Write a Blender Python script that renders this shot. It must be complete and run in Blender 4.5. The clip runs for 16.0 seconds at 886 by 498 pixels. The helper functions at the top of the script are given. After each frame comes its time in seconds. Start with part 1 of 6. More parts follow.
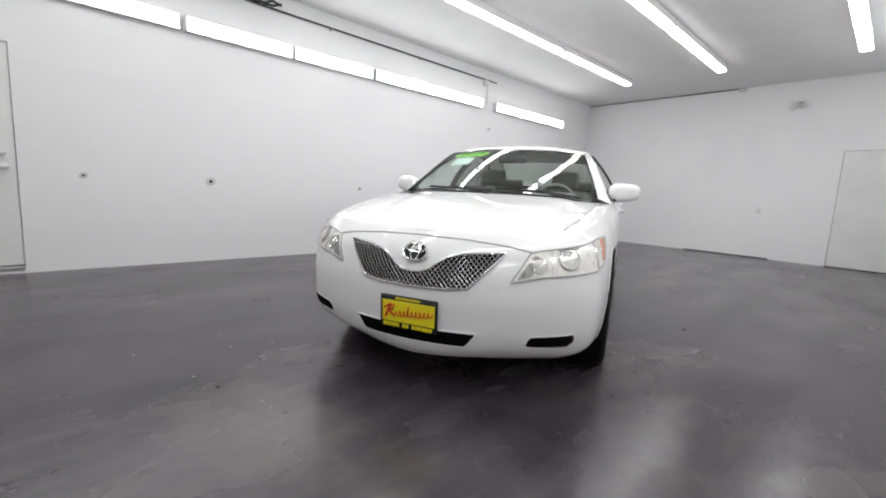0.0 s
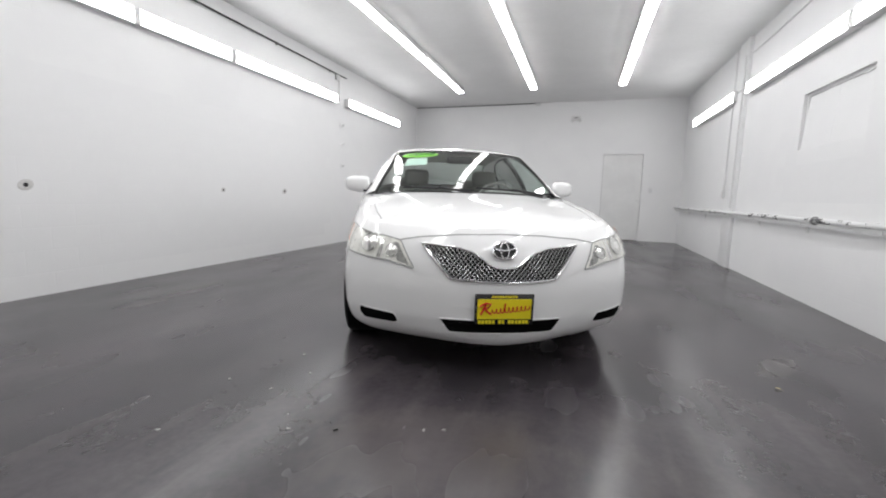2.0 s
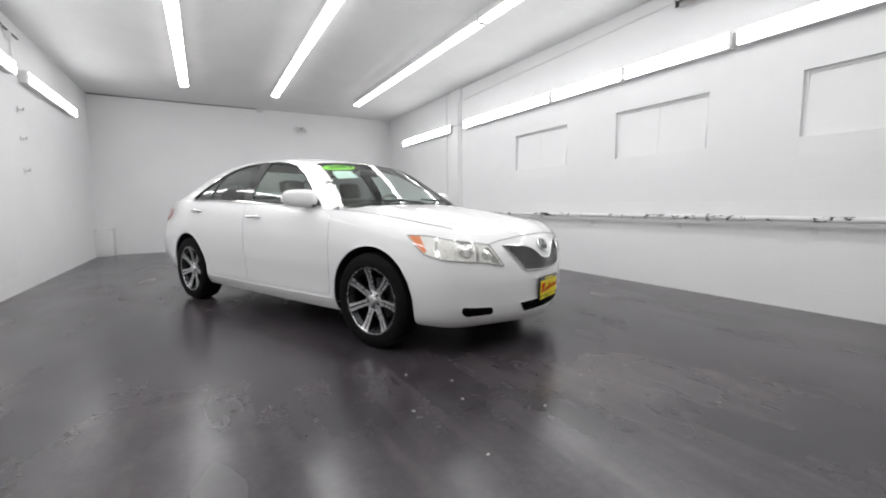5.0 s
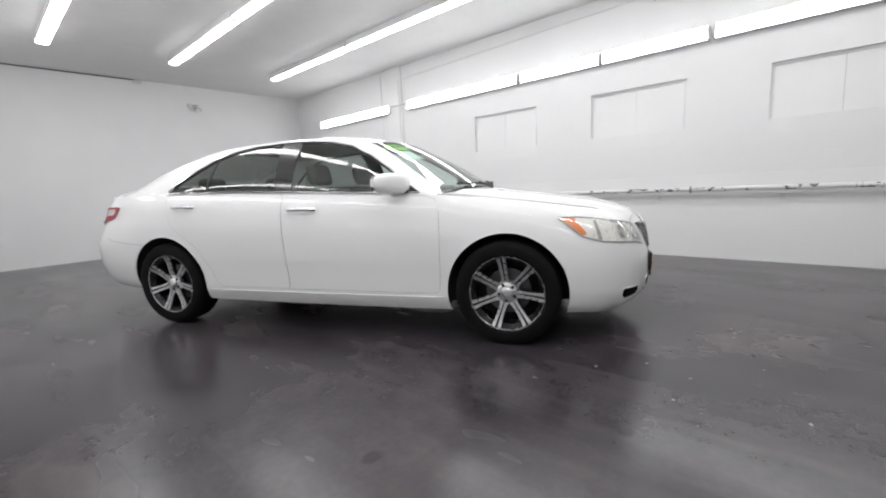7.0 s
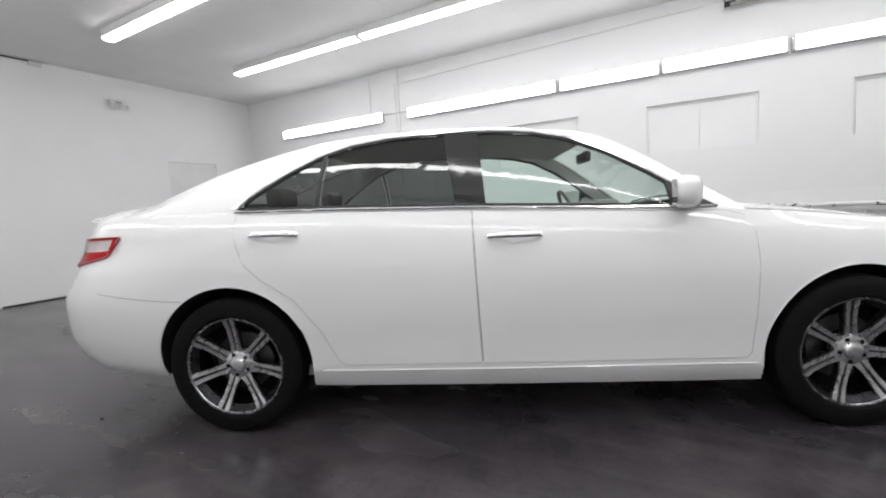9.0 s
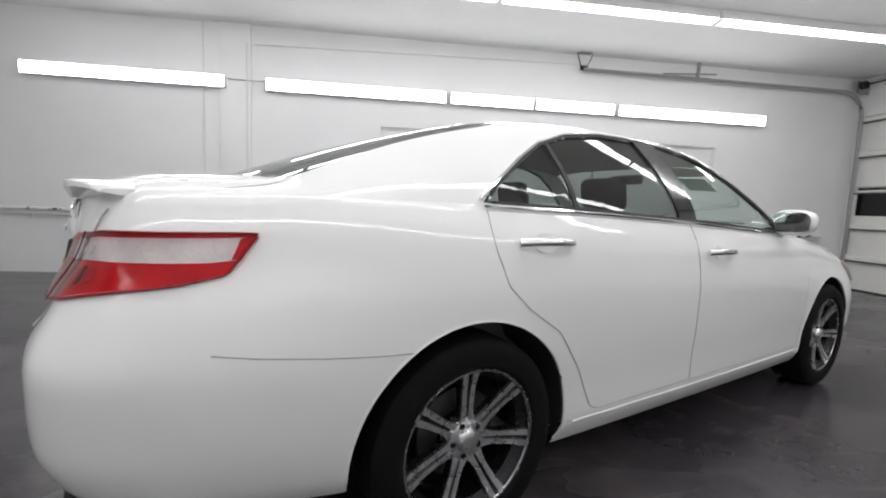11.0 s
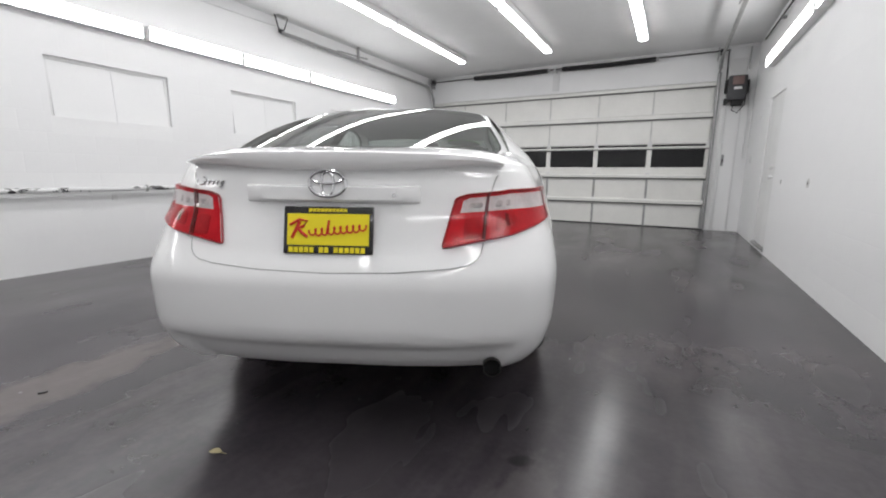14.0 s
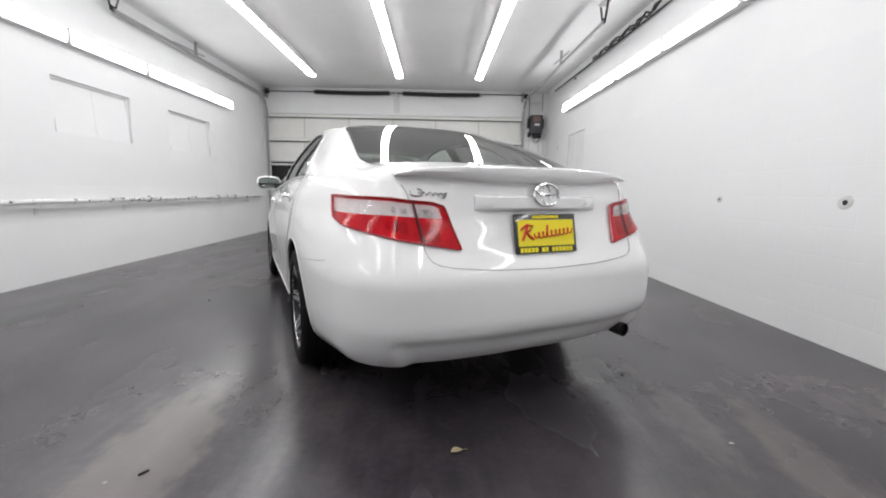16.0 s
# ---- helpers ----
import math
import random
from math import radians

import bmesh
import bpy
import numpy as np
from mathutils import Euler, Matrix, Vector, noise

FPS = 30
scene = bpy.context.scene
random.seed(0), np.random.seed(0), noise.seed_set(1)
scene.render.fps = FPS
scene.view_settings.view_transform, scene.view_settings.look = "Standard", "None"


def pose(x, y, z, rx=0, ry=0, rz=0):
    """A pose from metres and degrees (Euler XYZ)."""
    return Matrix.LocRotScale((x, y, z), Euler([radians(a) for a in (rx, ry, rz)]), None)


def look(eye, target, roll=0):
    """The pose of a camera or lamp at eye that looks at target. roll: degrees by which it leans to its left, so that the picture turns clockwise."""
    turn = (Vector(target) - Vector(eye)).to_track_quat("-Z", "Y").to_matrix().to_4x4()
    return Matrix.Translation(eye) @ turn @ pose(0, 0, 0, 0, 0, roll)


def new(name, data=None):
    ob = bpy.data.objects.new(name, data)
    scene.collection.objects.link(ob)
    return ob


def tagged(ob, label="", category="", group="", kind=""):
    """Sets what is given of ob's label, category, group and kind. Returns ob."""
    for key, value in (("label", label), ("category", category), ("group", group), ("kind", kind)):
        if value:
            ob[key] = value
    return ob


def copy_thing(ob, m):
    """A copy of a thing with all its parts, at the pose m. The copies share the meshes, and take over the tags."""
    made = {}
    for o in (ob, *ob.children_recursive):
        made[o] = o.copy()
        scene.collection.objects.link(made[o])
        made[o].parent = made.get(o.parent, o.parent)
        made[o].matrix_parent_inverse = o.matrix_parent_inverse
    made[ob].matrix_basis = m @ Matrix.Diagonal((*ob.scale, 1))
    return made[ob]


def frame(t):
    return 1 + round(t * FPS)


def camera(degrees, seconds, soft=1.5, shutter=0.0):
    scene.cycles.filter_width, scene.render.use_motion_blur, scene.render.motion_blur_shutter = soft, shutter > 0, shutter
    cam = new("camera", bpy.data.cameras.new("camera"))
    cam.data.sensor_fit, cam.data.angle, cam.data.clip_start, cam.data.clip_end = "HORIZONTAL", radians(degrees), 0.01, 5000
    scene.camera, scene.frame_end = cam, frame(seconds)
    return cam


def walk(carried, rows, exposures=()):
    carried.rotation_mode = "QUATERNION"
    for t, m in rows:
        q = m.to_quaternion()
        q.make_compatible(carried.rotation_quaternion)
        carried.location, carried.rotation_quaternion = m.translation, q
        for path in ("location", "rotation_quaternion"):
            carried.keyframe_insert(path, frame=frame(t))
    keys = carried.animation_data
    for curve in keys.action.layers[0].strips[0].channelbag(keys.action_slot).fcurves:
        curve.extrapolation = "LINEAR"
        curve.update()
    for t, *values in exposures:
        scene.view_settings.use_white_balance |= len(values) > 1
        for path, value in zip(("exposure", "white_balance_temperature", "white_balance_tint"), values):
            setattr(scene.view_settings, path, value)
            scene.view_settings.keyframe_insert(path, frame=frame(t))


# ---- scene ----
cam = camera(93.1, 16.0, 2.0)
PATH = [
    (0, (2.496, -3.372, 0.996), (1.053, -2.014, 0.723), 3.0),
    (0.5, (2.213, -3.591, 0.994), (0.95, -2.071, 0.688), 2.3),
    (1, (1.927, -3.847, 0.987), (0.952, -2.116, 0.754), 0.3),
    (1.5, (1.607, -4.058, 0.957), (0.805, -2.247, 0.679), 0.6),
    (2, (1.28, -4.245, 0.976), (0.671, -2.357, 0.721), 1.6),
    (2.5, (0.934, -4.422, 0.993), (0.636, -2.462, 0.735), 0.6),
    (3, (0.544, -4.527, 0.961), (0.477, -2.548, 0.677), -0.7),
    (3.5, (0.129, -4.613, 0.974), (0.374, -2.644, 0.727), -5.0),
    (6, (-1.979, -3.854, 0.992), (-0.738, -2.304, 0.753), 1.1),
    (6.5, (-2.244, -3.476, 0.994), (-0.911, -2.017, 0.683), -2.5),
    (7, (-2.396, -3.043, 1.014), (-0.923, -1.723, 0.721), -2.9),
    (7.5, (-2.513, -2.58, 1.06), (-0.914, -1.405, 0.811), -3.0),
    (8, (-2.536, -2.075, 1.05), (-0.863, -1.014, 0.774), -3.1),
    (8.5, (-2.585, -1.513, 1.069), (-0.836, -0.565, 0.857), -3.4),
    (9, (-2.588, -0.925, 1.052), (-0.843, 0.03, 0.842), -3.1),
    (9.5, (-2.581, -0.353, 1.043), (-0.738, 0.403, 0.868), -0.4),
    (12, (-2.572, 2.001, 1.065), (-0.804, 1.125, 0.742), 1.1),
    (12.5, (-2.482, 2.350, 1.038), (-0.887, 1.193, 0.685), 0.5),
    (13, (-2.399, 2.701, 1.043), (-1.057, 1.249, 0.741), -0.1),
    (13.5, (-2.242, 3.02, 1.016), (-1.086, 1.417, 0.708), 1.2),
    (14, (-2.019, 3.321, 1.024), (-1.087, 1.587, 0.672), 0.5),
    (14.5, (-1.73, 3.596, 1.029), (-1.051, 1.747, 0.682), 2.3),
    (15, (-1.361, 3.761, 1.007), (-0.888, 1.853, 0.638), 0.6),
    (15.5, (-0.95, 3.894, 1.01), (-0.733, 1.93, 0.703), 1.8),
    (16, (-0.529, 3.986, 0.997), (-0.574, 2.006, 0.725), 0.9),
]
walk(cam, [(t, look(eye, target, roll)) for t, eye, target, roll in PATH],
     exposures=[(0, 0.0), (3, 0.0), (6, 0.03), (8, 0.03), (9.5, -0.03), (11.5, -0.22), (12.5, -0.24), (13.5, -0.10), (14.5, 0.06), (16, 0.14)])

# ---- light of the place: fluorescent fixtures only, a closed room at night ----
world = bpy.data.worlds.new("world")
world.use_nodes = True
world.node_tree.nodes["Background"].inputs["Color"].default_value = (0.01, 0.01, 0.012, 1)
world.node_tree.nodes["Background"].inputs["Strength"].default_value = 0.2
scene.world = world
LAMP, WALL_LAMP = 15.4, 11.6
scene.view_settings.exposure = 0.0

# ---- room, metres: x across, y along, car turned in it ----
XL, XR, YB, YG, H = -3.17, 3.47, 6.85, -6.2, 3.33
YAW = 23.9


# ---- materials ----
def material(name):
    m = bpy.data.materials.new(name)
    m.use_nodes = True
    nt = m.node_tree
    return m, nt, nt.nodes["Principled BSDF"]


def ramp(nt, src, a, b, lo=0.3, hi=0.7):
    r = nt.nodes.new("ShaderNodeValToRGB")
    r.color_ramp.interpolation = "EASE"
    r.color_ramp.elements[0].position, r.color_ramp.elements[1].position = lo, hi
    r.color_ramp.elements[0].color, r.color_ramp.elements[1].color = (*a, 1), (*b, 1)
    nt.links.new(src, r.inputs["Fac"])
    return r.outputs["Color"]


def grain(nt, scale, detail=6, rough=0.6, stretch=None):
    tc = nt.nodes.new("ShaderNodeTexCoord")
    n = nt.nodes.new("ShaderNodeTexNoise")
    n.inputs["Scale"].default_value, n.inputs["Detail"].default_value, n.inputs["Roughness"].default_value = scale, detail, rough
    if stretch:
        mp = nt.nodes.new("ShaderNodeMapping")
        mp.inputs["Scale"].default_value = stretch
        nt.links.new(tc.outputs["Object"], mp.inputs["Vector"])
        nt.links.new(mp.outputs["Vector"], n.inputs["Vector"])
    else:
        nt.links.new(tc.outputs["Object"], n.inputs["Vector"])
    return n.outputs["Fac"]


def mix(nt, fac, a, b, mode="MIX"):
    m = nt.nodes.new("ShaderNodeMix")
    m.data_type, m.blend_type = "RGBA", mode
    for sock, val in ((m.inputs[0], fac), (m.inputs[6], a), (m.inputs[7], b)):
        if isinstance(val, bpy.types.NodeSocket):
            nt.links.new(val, sock)
        elif isinstance(val, tuple):
            sock.default_value = (*val, 1)
        else:
            sock.default_value = val
    return m.outputs[2]


def relief(nt, bsdf, src, strength, distance):
    b = nt.nodes.new("ShaderNodeBump")
    b.inputs["Strength"].default_value, b.inputs["Distance"].default_value = strength, distance
    nt.links.new(src, b.inputs["Height"])
    nt.links.new(b.outputs["Normal"], bsdf.inputs["Normal"])


def painted(name, colour, rough=0.5, vary=0.08, bump=0.15, scale=3.0, metal=0.0):
    """Paint or plain surface with mottling at two scales and a fine relief."""
    m, nt, p = material(name)
    dark = tuple(c * (1 - vary) for c in colour)
    c1 = ramp(nt, grain(nt, scale), dark, colour)
    c2 = ramp(nt, grain(nt, scale * 14), (1 - vary / 2,) * 3, (1, 1, 1))
    nt.links.new(mix(nt, 1.0, c1, c2, "MULTIPLY"), p.inputs["Base Color"])
    p.inputs["Roughness"].default_value, p.inputs["Metallic"].default_value = rough, metal
    if bump:
        relief(nt, p, grain(nt, scale * 30), bump, 0.002)
    return m


def plain(name, colour, rough=0.4, metal=0.0, coat=0.0):
    m, nt, p = material(name)
    p.inputs["Base Color"].default_value = (*colour, 1)
    p.inputs["Roughness"].default_value, p.inputs["Metallic"].default_value = rough, metal
    p.inputs["Coat Weight"].default_value, p.inputs["Coat Roughness"].default_value = coat, 0.03
    n = ramp(nt, grain(nt, 40), (max(0.0, rough - 0.05),) * 3, (min(1.0, rough + 0.05),) * 3)
    nt.links.new(n, p.inputs["Roughness"])
    return m


def glass(name, tint, gloss_rough=0.0, least=0.07):
    """A thin pane: tinted clear, glossier the flatter it is seen, from both sides alike."""
    m, nt, p = material(name)
    nt.nodes.remove(p)
    t = nt.nodes.new("ShaderNodeBsdfTransparent")
    t.inputs["Color"].default_value = (*tint, 1)
    g = nt.nodes.new("ShaderNodeBsdfGlossy")
    g.inputs["Roughness"].default_value = gloss_rough
    lw = nt.nodes.new("ShaderNodeLayerWeight")
    lw.inputs["Blend"].default_value = 0.5
    up = nt.nodes.new("ShaderNodeMath")
    up.operation, up.inputs[1].default_value = "POWER", 4.5
    nt.links.new(lw.outputs["Facing"], up.inputs[0])
    f = nt.nodes.new("ShaderNodeMath")
    f.operation, f.inputs[1].default_value, f.inputs[2].default_value = "MULTIPLY_ADD", 0.90, least
    nt.links.new(up.outputs["Value"], f.inputs[0])
    mx = nt.nodes.new("ShaderNodeMixShader")
    nt.links.new(f.outputs["Value"], mx.inputs["Fac"])
    nt.links.new(t.outputs["BSDF"], mx.inputs[1])
    nt.links.new(g.outputs["BSDF"], mx.inputs[2])
    nt.links.new(mx.outputs["Shader"], nt.nodes["Material Output"].inputs["Surface"])
    return m


def lamp_material(name, colour, strength):
    m, nt, p = material(name)
    p.inputs["Base Color"].default_value = (0.8, 0.8, 0.8, 1)
    p.inputs["Emission Color"].default_value = (*colour, 1)
    p.inputs["Emission Strength"].default_value = strength
    return m


def blot(nt, x, y, rx, ry, turn, rough=0.7, scale=6.0):
    """A mask that fades out round one place of the floor, ragged by noise."""
    tc = nt.nodes.new("ShaderNodeTexCoord")
    mp = nt.nodes.new("ShaderNodeMapping")
    mp.vector_type = "TEXTURE"
    mp.inputs["Location"].default_value, mp.inputs["Rotation"].default_value, mp.inputs["Scale"].default_value = (x, y, 0), (0, 0, radians(turn)), (rx, ry, 1)
    nt.links.new(tc.outputs["Object"], mp.inputs["Vector"])
    ln = nt.nodes.new("ShaderNodeVectorMath")
    ln.operation = "LENGTH"
    nt.links.new(mp.outputs["Vector"], ln.inputs[0])
    add = nt.nodes.new("ShaderNodeMath")
    add.operation, add.inputs[1].default_value = "MULTIPLY_ADD", -1.6 * rough
    nt.links.new(grain(nt, scale, 6, 0.62, (1.4, 0.8, 1)), add.inputs[0])
    nt.links.new(ln.outputs["Value"], add.inputs[2])
    return ramp(nt, add.outputs["Value"], (1, 1, 1), (0, 0, 0), 0.0, 0.5)


def floor_material():
    """Sealed dark concrete: cloudy, brushed and scuffed, with a soft uneven polish."""
    m, nt, p = material("sealed_concrete")
    c = ramp(nt, grain(nt, 0.45, 4, 0.55), (0.034, 0.0309, 0.0362), (0.055, 0.0502, 0.0568), 0.25, 0.75)
    cloud = ramp(nt, grain(nt, 1.7, 5, 0.55), (0.70, 0.69, 0.71), (1.34, 1.31, 1.30), 0.2, 0.8)
    c = mix(nt, 1.0, c, cloud, "MULTIPLY")
    mottle = ramp(nt, grain(nt, 7, 4, 0.55), (0.80, 0.79, 0.80), (1.22, 1.20, 1.19), 0.15, 0.85)
    c = mix(nt, 1.0, c, mottle, "MULTIPLY")
    fine = ramp(nt, grain(nt, 30, 4, 0.6), (0.86, 0.86, 0.86), (1.14, 1.13, 1.13), 0.2, 0.8)
    c = mix(nt, 1.0, c, fine, "MULTIPLY")
    sweep = ramp(nt, grain(nt, 1.1, 4, 0.55, (2.4, 0.55, 1)), (0, 0, 0), (0.38, 0.38, 0.38), 0.40, 0.95)
    c = mix(nt, sweep, c, (0.105, 0.095, 0.097))
    patch_mask = ramp(nt, grain(nt, 0.8, 3, 0.5), (0, 0, 0), (1, 1, 1), 0.40, 0.78)
    rub = ramp(nt, grain(nt, 4.5, 4, 0.5, (1.7, 0.7, 1)), (0, 0, 0), (0.45, 0.45, 0.45), 0.25, 0.95)
    c = mix(nt, mix(nt, 1.0, rub, patch_mask, "MULTIPLY"), c, (0.20, 0.172, 0.160))
    streak = ramp(nt, grain(nt, 2.2, 4, 0.5, (4.0, 0.5, 1)), (0, 0, 0), (0.24, 0.24, 0.24), 0.45, 0.95)
    c = mix(nt, streak, c, (0.19, 0.172, 0.168))
    stain = ramp(nt, grain(nt, 1.3, 3, 0.5), (0, 0, 0), (0.5, 0.5, 0.5), 0.45, 0.85)
    c = mix(nt, stain, c, (0.022, 0.0198, 0.022))
    # worn trails and patches, and two oily spots
    for x, y, rx, ry, turn, scale, strength, col in (
            (0.53, 2.52, 0.22, 0.75, 6, 5.0, 0.42, (0.190, 0.160, 0.146)), (-1.68, 2.26, 0.11, 0.42, -4, 12.0, 0.30, (0.165, 0.150, 0.148)),
            (-1.95, 2.55, 0.13, 0.55, -10, 7.0, 0.32, (0.180, 0.150, 0.140)), (2.48, -1.30, 0.10, 0.36, -38, 9.0, 0.2, (0.220, 0.210, 0.195)),
            (0.80, -2.78, 0.60, 0.35, 20, 10.0, 0.22, (0.170, 0.148, 0.140)),
            (-2.30, -1.10, 0.14, 0.45, 15, 8.0, 0.25, (0.180, 0.160, 0.155)),
            (-1.63, 1.98, 0.06, 0.035, 25, 14.0, 0.6, (0.020, 0.018, 0.018)), (-1.50, -1.82, 0.05, 0.04, 0, 14.0, 0.6, (0.018, 0.017, 0.018))):
        c = mix(nt, mix(nt, 1.0, blot(nt, x, y, rx, ry, turn, 0.7, scale), (strength,) * 3, "MULTIPLY"), c, col)
    nt.links.new(c, p.inputs["Base Color"])
    p.inputs["Specular IOR Level"].default_value = 0.5
    r1 = ramp(nt, grain(nt, 1.2, 3, 0.5, (1.8, 0.7, 1)), (0.185, 0.185, 0.185), (0.32, 0.32, 0.32), 0.15, 0.9)
    nt.links.new(r1, p.inputs["Roughness"])
    relief(nt, p, grain(nt, 6, 4, 0.55), 0.06, 0.006)
    return m


def wall_material():
    """White paint rolled over concrete block."""
    m, nt, p = material("white_block_paint")
    c1 = ramp(nt, grain(nt, 0.7, 6, 0.6), (0.80, 0.80, 0.805), (0.84, 0.84, 0.84))
    scuff = ramp(nt, grain(nt, 3.0, 12, 0.75, (1, 1, 4)), (0, 0, 0), (1, 1, 1), 0.66, 0.8)
    c1 = mix(nt, scuff, c1, (0.70, 0.69, 0.68))
    nt.links.new(c1, p.inputs["Base Color"])
    p.inputs["Roughness"].default_value = 0.55
    relief(nt, p, grain(nt, 35, 8, 0.7), 0.25, 0.004)
    return m


def rail_material():
    """White painted steel, chipped through to dark metal."""
    m, nt, p = material("chipped_white_steel")
    chip = ramp(nt, grain(nt, 7.0, 9, 0.72, (1, 1, 2)), (0, 0, 0), (1, 1, 1), 0.55, 0.575)
    c = mix(nt, chip, (0.74, 0.74, 0.74), (0.035, 0.034, 0.036))
    nt.links.new(c, p.inputs["Base Color"])
    p.inputs["Roughness"].default_value = 0.5
    return m


WALL = wall_material()
FLOOR = floor_material()
CEIL = painted("ceiling_paint", (0.83, 0.83, 0.83), 0.7, 0.05, 0.1, 1.2)
TRIM = painted("white_gloss_paint", (0.78, 0.78, 0.78), 0.35, 0.05, 0.08, 2.0)
DOORPAINT = painted("white_door_paint", (0.80, 0.80, 0.795), 0.45, 0.07, 0.1, 2.5)
SECTION = painted("garage_door_paint", (0.82, 0.815, 0.785), 0.45, 0.06, 0.1, 2.0)
RIB = painted("galvanised_steel", (0.42, 0.42, 0.42), 0.45, 0.15, 0.1, 8.0, 0.6)
DARKSTEEL = painted("dark_steel", (0.035, 0.034, 0.036), 0.45, 0.2, 0.1, 8.0, 0.4)
NIGHT = plain("black_window", (0.006, 0.006, 0.007), 0.12)
RAIL = rail_material()
TUBE = lamp_material("fluorescent_diffuser", (0.995, 0.995, 1.0), LAMP)
WALLTUBE = lamp_material("wall_fluorescent_diffuser", (0.995, 0.995, 1.0), WALL_LAMP)
HOUSING = painted("fixture_housing", (0.72, 0.72, 0.72), 0.4, 0.05, 0.05, 4.0)
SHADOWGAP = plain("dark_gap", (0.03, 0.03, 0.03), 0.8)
RUBBER = plain("black_rubber", (0.018, 0.018, 0.019), 0.7)


# ---- mesh helpers ----
def finish(name, bm, mat, smooth=True, angle=35):
    bm.normal_update()
    me = bpy.data.meshes.new(name)
    lim = radians(angle)
    for f in bm.faces:
        f.smooth = smooth
    if smooth:
        for e in bm.edges:
            if len(e.link_faces) == 2 and e.calc_face_angle(0) > lim:
                e.smooth = False
    bm.to_mesh(me)
    bm.free()
    for one in (mat if isinstance(mat, (list, tuple)) else [mat]):
        me.materials.append(one)
    return me


def part(name, bm, mat, parent, label="", smooth=True, angle=35):
    ob = new(name, finish(name, bm, mat, smooth, angle))
    ob.parent = parent
    if label:
        tagged(ob, label)
    return ob


def thing(name, bm, mat, label, category, kind="", group="", smooth=True):
    ob = new(name, finish(name, bm, mat, smooth))
    return tagged(ob, label, category, group, kind)


def base(name, label, category, m=None, group="", kind=""):
    ob = new(name)
    ob.matrix_basis = m or Matrix.Identity(4)
    return tagged(ob, label, category, group, kind)


def box(bm, x0, x1, y0, y1, z0, z1, bevel=0.0, seg=2):
    r = bmesh.ops.create_cube(bm, size=1.0, matrix=Matrix.Translation(((x0 + x1) / 2, (y0 + y1) / 2, (z0 + z1) / 2)) @ Matrix.Diagonal((x1 - x0, y1 - y0, z1 - z0, 1)))
    if bevel:
        es = list({e for v in r["verts"] for e in v.link_edges})
        bmesh.ops.bevel(bm, geom=es, offset=bevel, segments=seg, profile=0.5, affect="EDGES")
    return bm


def boxed(x0, x1, y0, y1, z0, z1, bevel=0.0, seg=2):
    return box(bmesh.new(), x0, x1, y0, y1, z0, z1, bevel, seg)


def tube(bm, pts, r, n=8, closed=False, flat=1.0):
    """A round bar along points."""
    pts = [Vector(p) for p in pts]
    k, rings = len(pts), []
    for i, p in enumerate(pts):
        a = pts[i - 1] if (i or closed) else p
        b = pts[(i + 1) % k] if (i < k - 1 or closed) else p
        t = (b - a).normalized()
        up = Vector((0, 0, 1)) if abs(t.z) < 0.9 else Vector((0, 1, 0))
        u = t.cross(up).normalized()
        w = u.cross(t).normalized()
        rings.append([bm.verts.new(p + r * (math.cos(q) * u + flat * math.sin(q) * w)) for q in [2 * math.pi * j / n for j in range(n)]])
    for i in range(k if closed else k - 1):
        a, b = rings[i], rings[(i + 1) % k]
        for j in range(n):
            bm.faces.new((a[j], a[(j + 1) % n], b[(j + 1) % n], b[j]))
    if not closed:
        bm.faces.new(rings[0][::-1])
        bm.faces.new(rings[-1])
    bmesh.ops.recalc_face_normals(bm, faces=bm.faces)
    return bm


def lathe(bm, prof, n=48, axis="x"):
    """Turn a profile of (along, radius) about an axis through the origin."""
    rings = []
    for a, r in prof:
        ring = []
        for j in range(n):
            q = 2 * math.pi * j / n
            c, s_ = r * math.cos(q), r * math.sin(q)
            ring.append(bm.verts.new((a, c, s_) if axis == "x" else ((c, a, s_) if axis == "y" else (c, s_, a))))
        rings.append(ring)
    for a, b in zip(rings, rings[1:]):
        for j in range(n):
            bm.faces.new((a[j], a[(j + 1) % n], b[(j + 1) % n], b[j]))
    bmesh.ops.recalc_face_normals(bm, faces=bm.faces)
    return bm


def curve_at(knots, t):
    """Smooth interpolation of (t, value) knots, without overshoot."""
    if t <= knots[0][0]:
        return knots[0][1]
    for i in range(len(knots) - 1):
        (a, p), (b, q) = knots[i], knots[i + 1]
        if t <= b:
            def slope(j):
                if j <= 0 or j >= len(knots) - 1:
                    return None
                l = (knots[j][1] - knots[j - 1][1]) / (knots[j][0] - knots[j - 1][0])
                r = (knots[j + 1][1] - knots[j][1]) / (knots[j + 1][0] - knots[j][0])
                return 0.0 if l * r <= 0 else 2 * l * r / (l + r)
            d = (q - p) / (b - a)
            m0, m1 = slope(i), slope(i + 1)
            m0, m1 = d if m0 is None else m0, d if m1 is None else m1
            u, w = (t - a) / (b - a), b - a
            return (2 * u**3 - 3 * u**2 + 1) * p + (u**3 - 2 * u**2 + u) * w * m0 + (3 * u**2 - 2 * u**3) * q + (u**3 - u**2) * w * m1
    return knots[-1][1]


# ---- the room's shell ----
def slab(name, x0, x1, y0, y1, z0, z1, mat, label, category):
    return thing(name, boxed(x0, x1, y0, y1, z0, z1), mat, label, category, "structure", smooth=False)


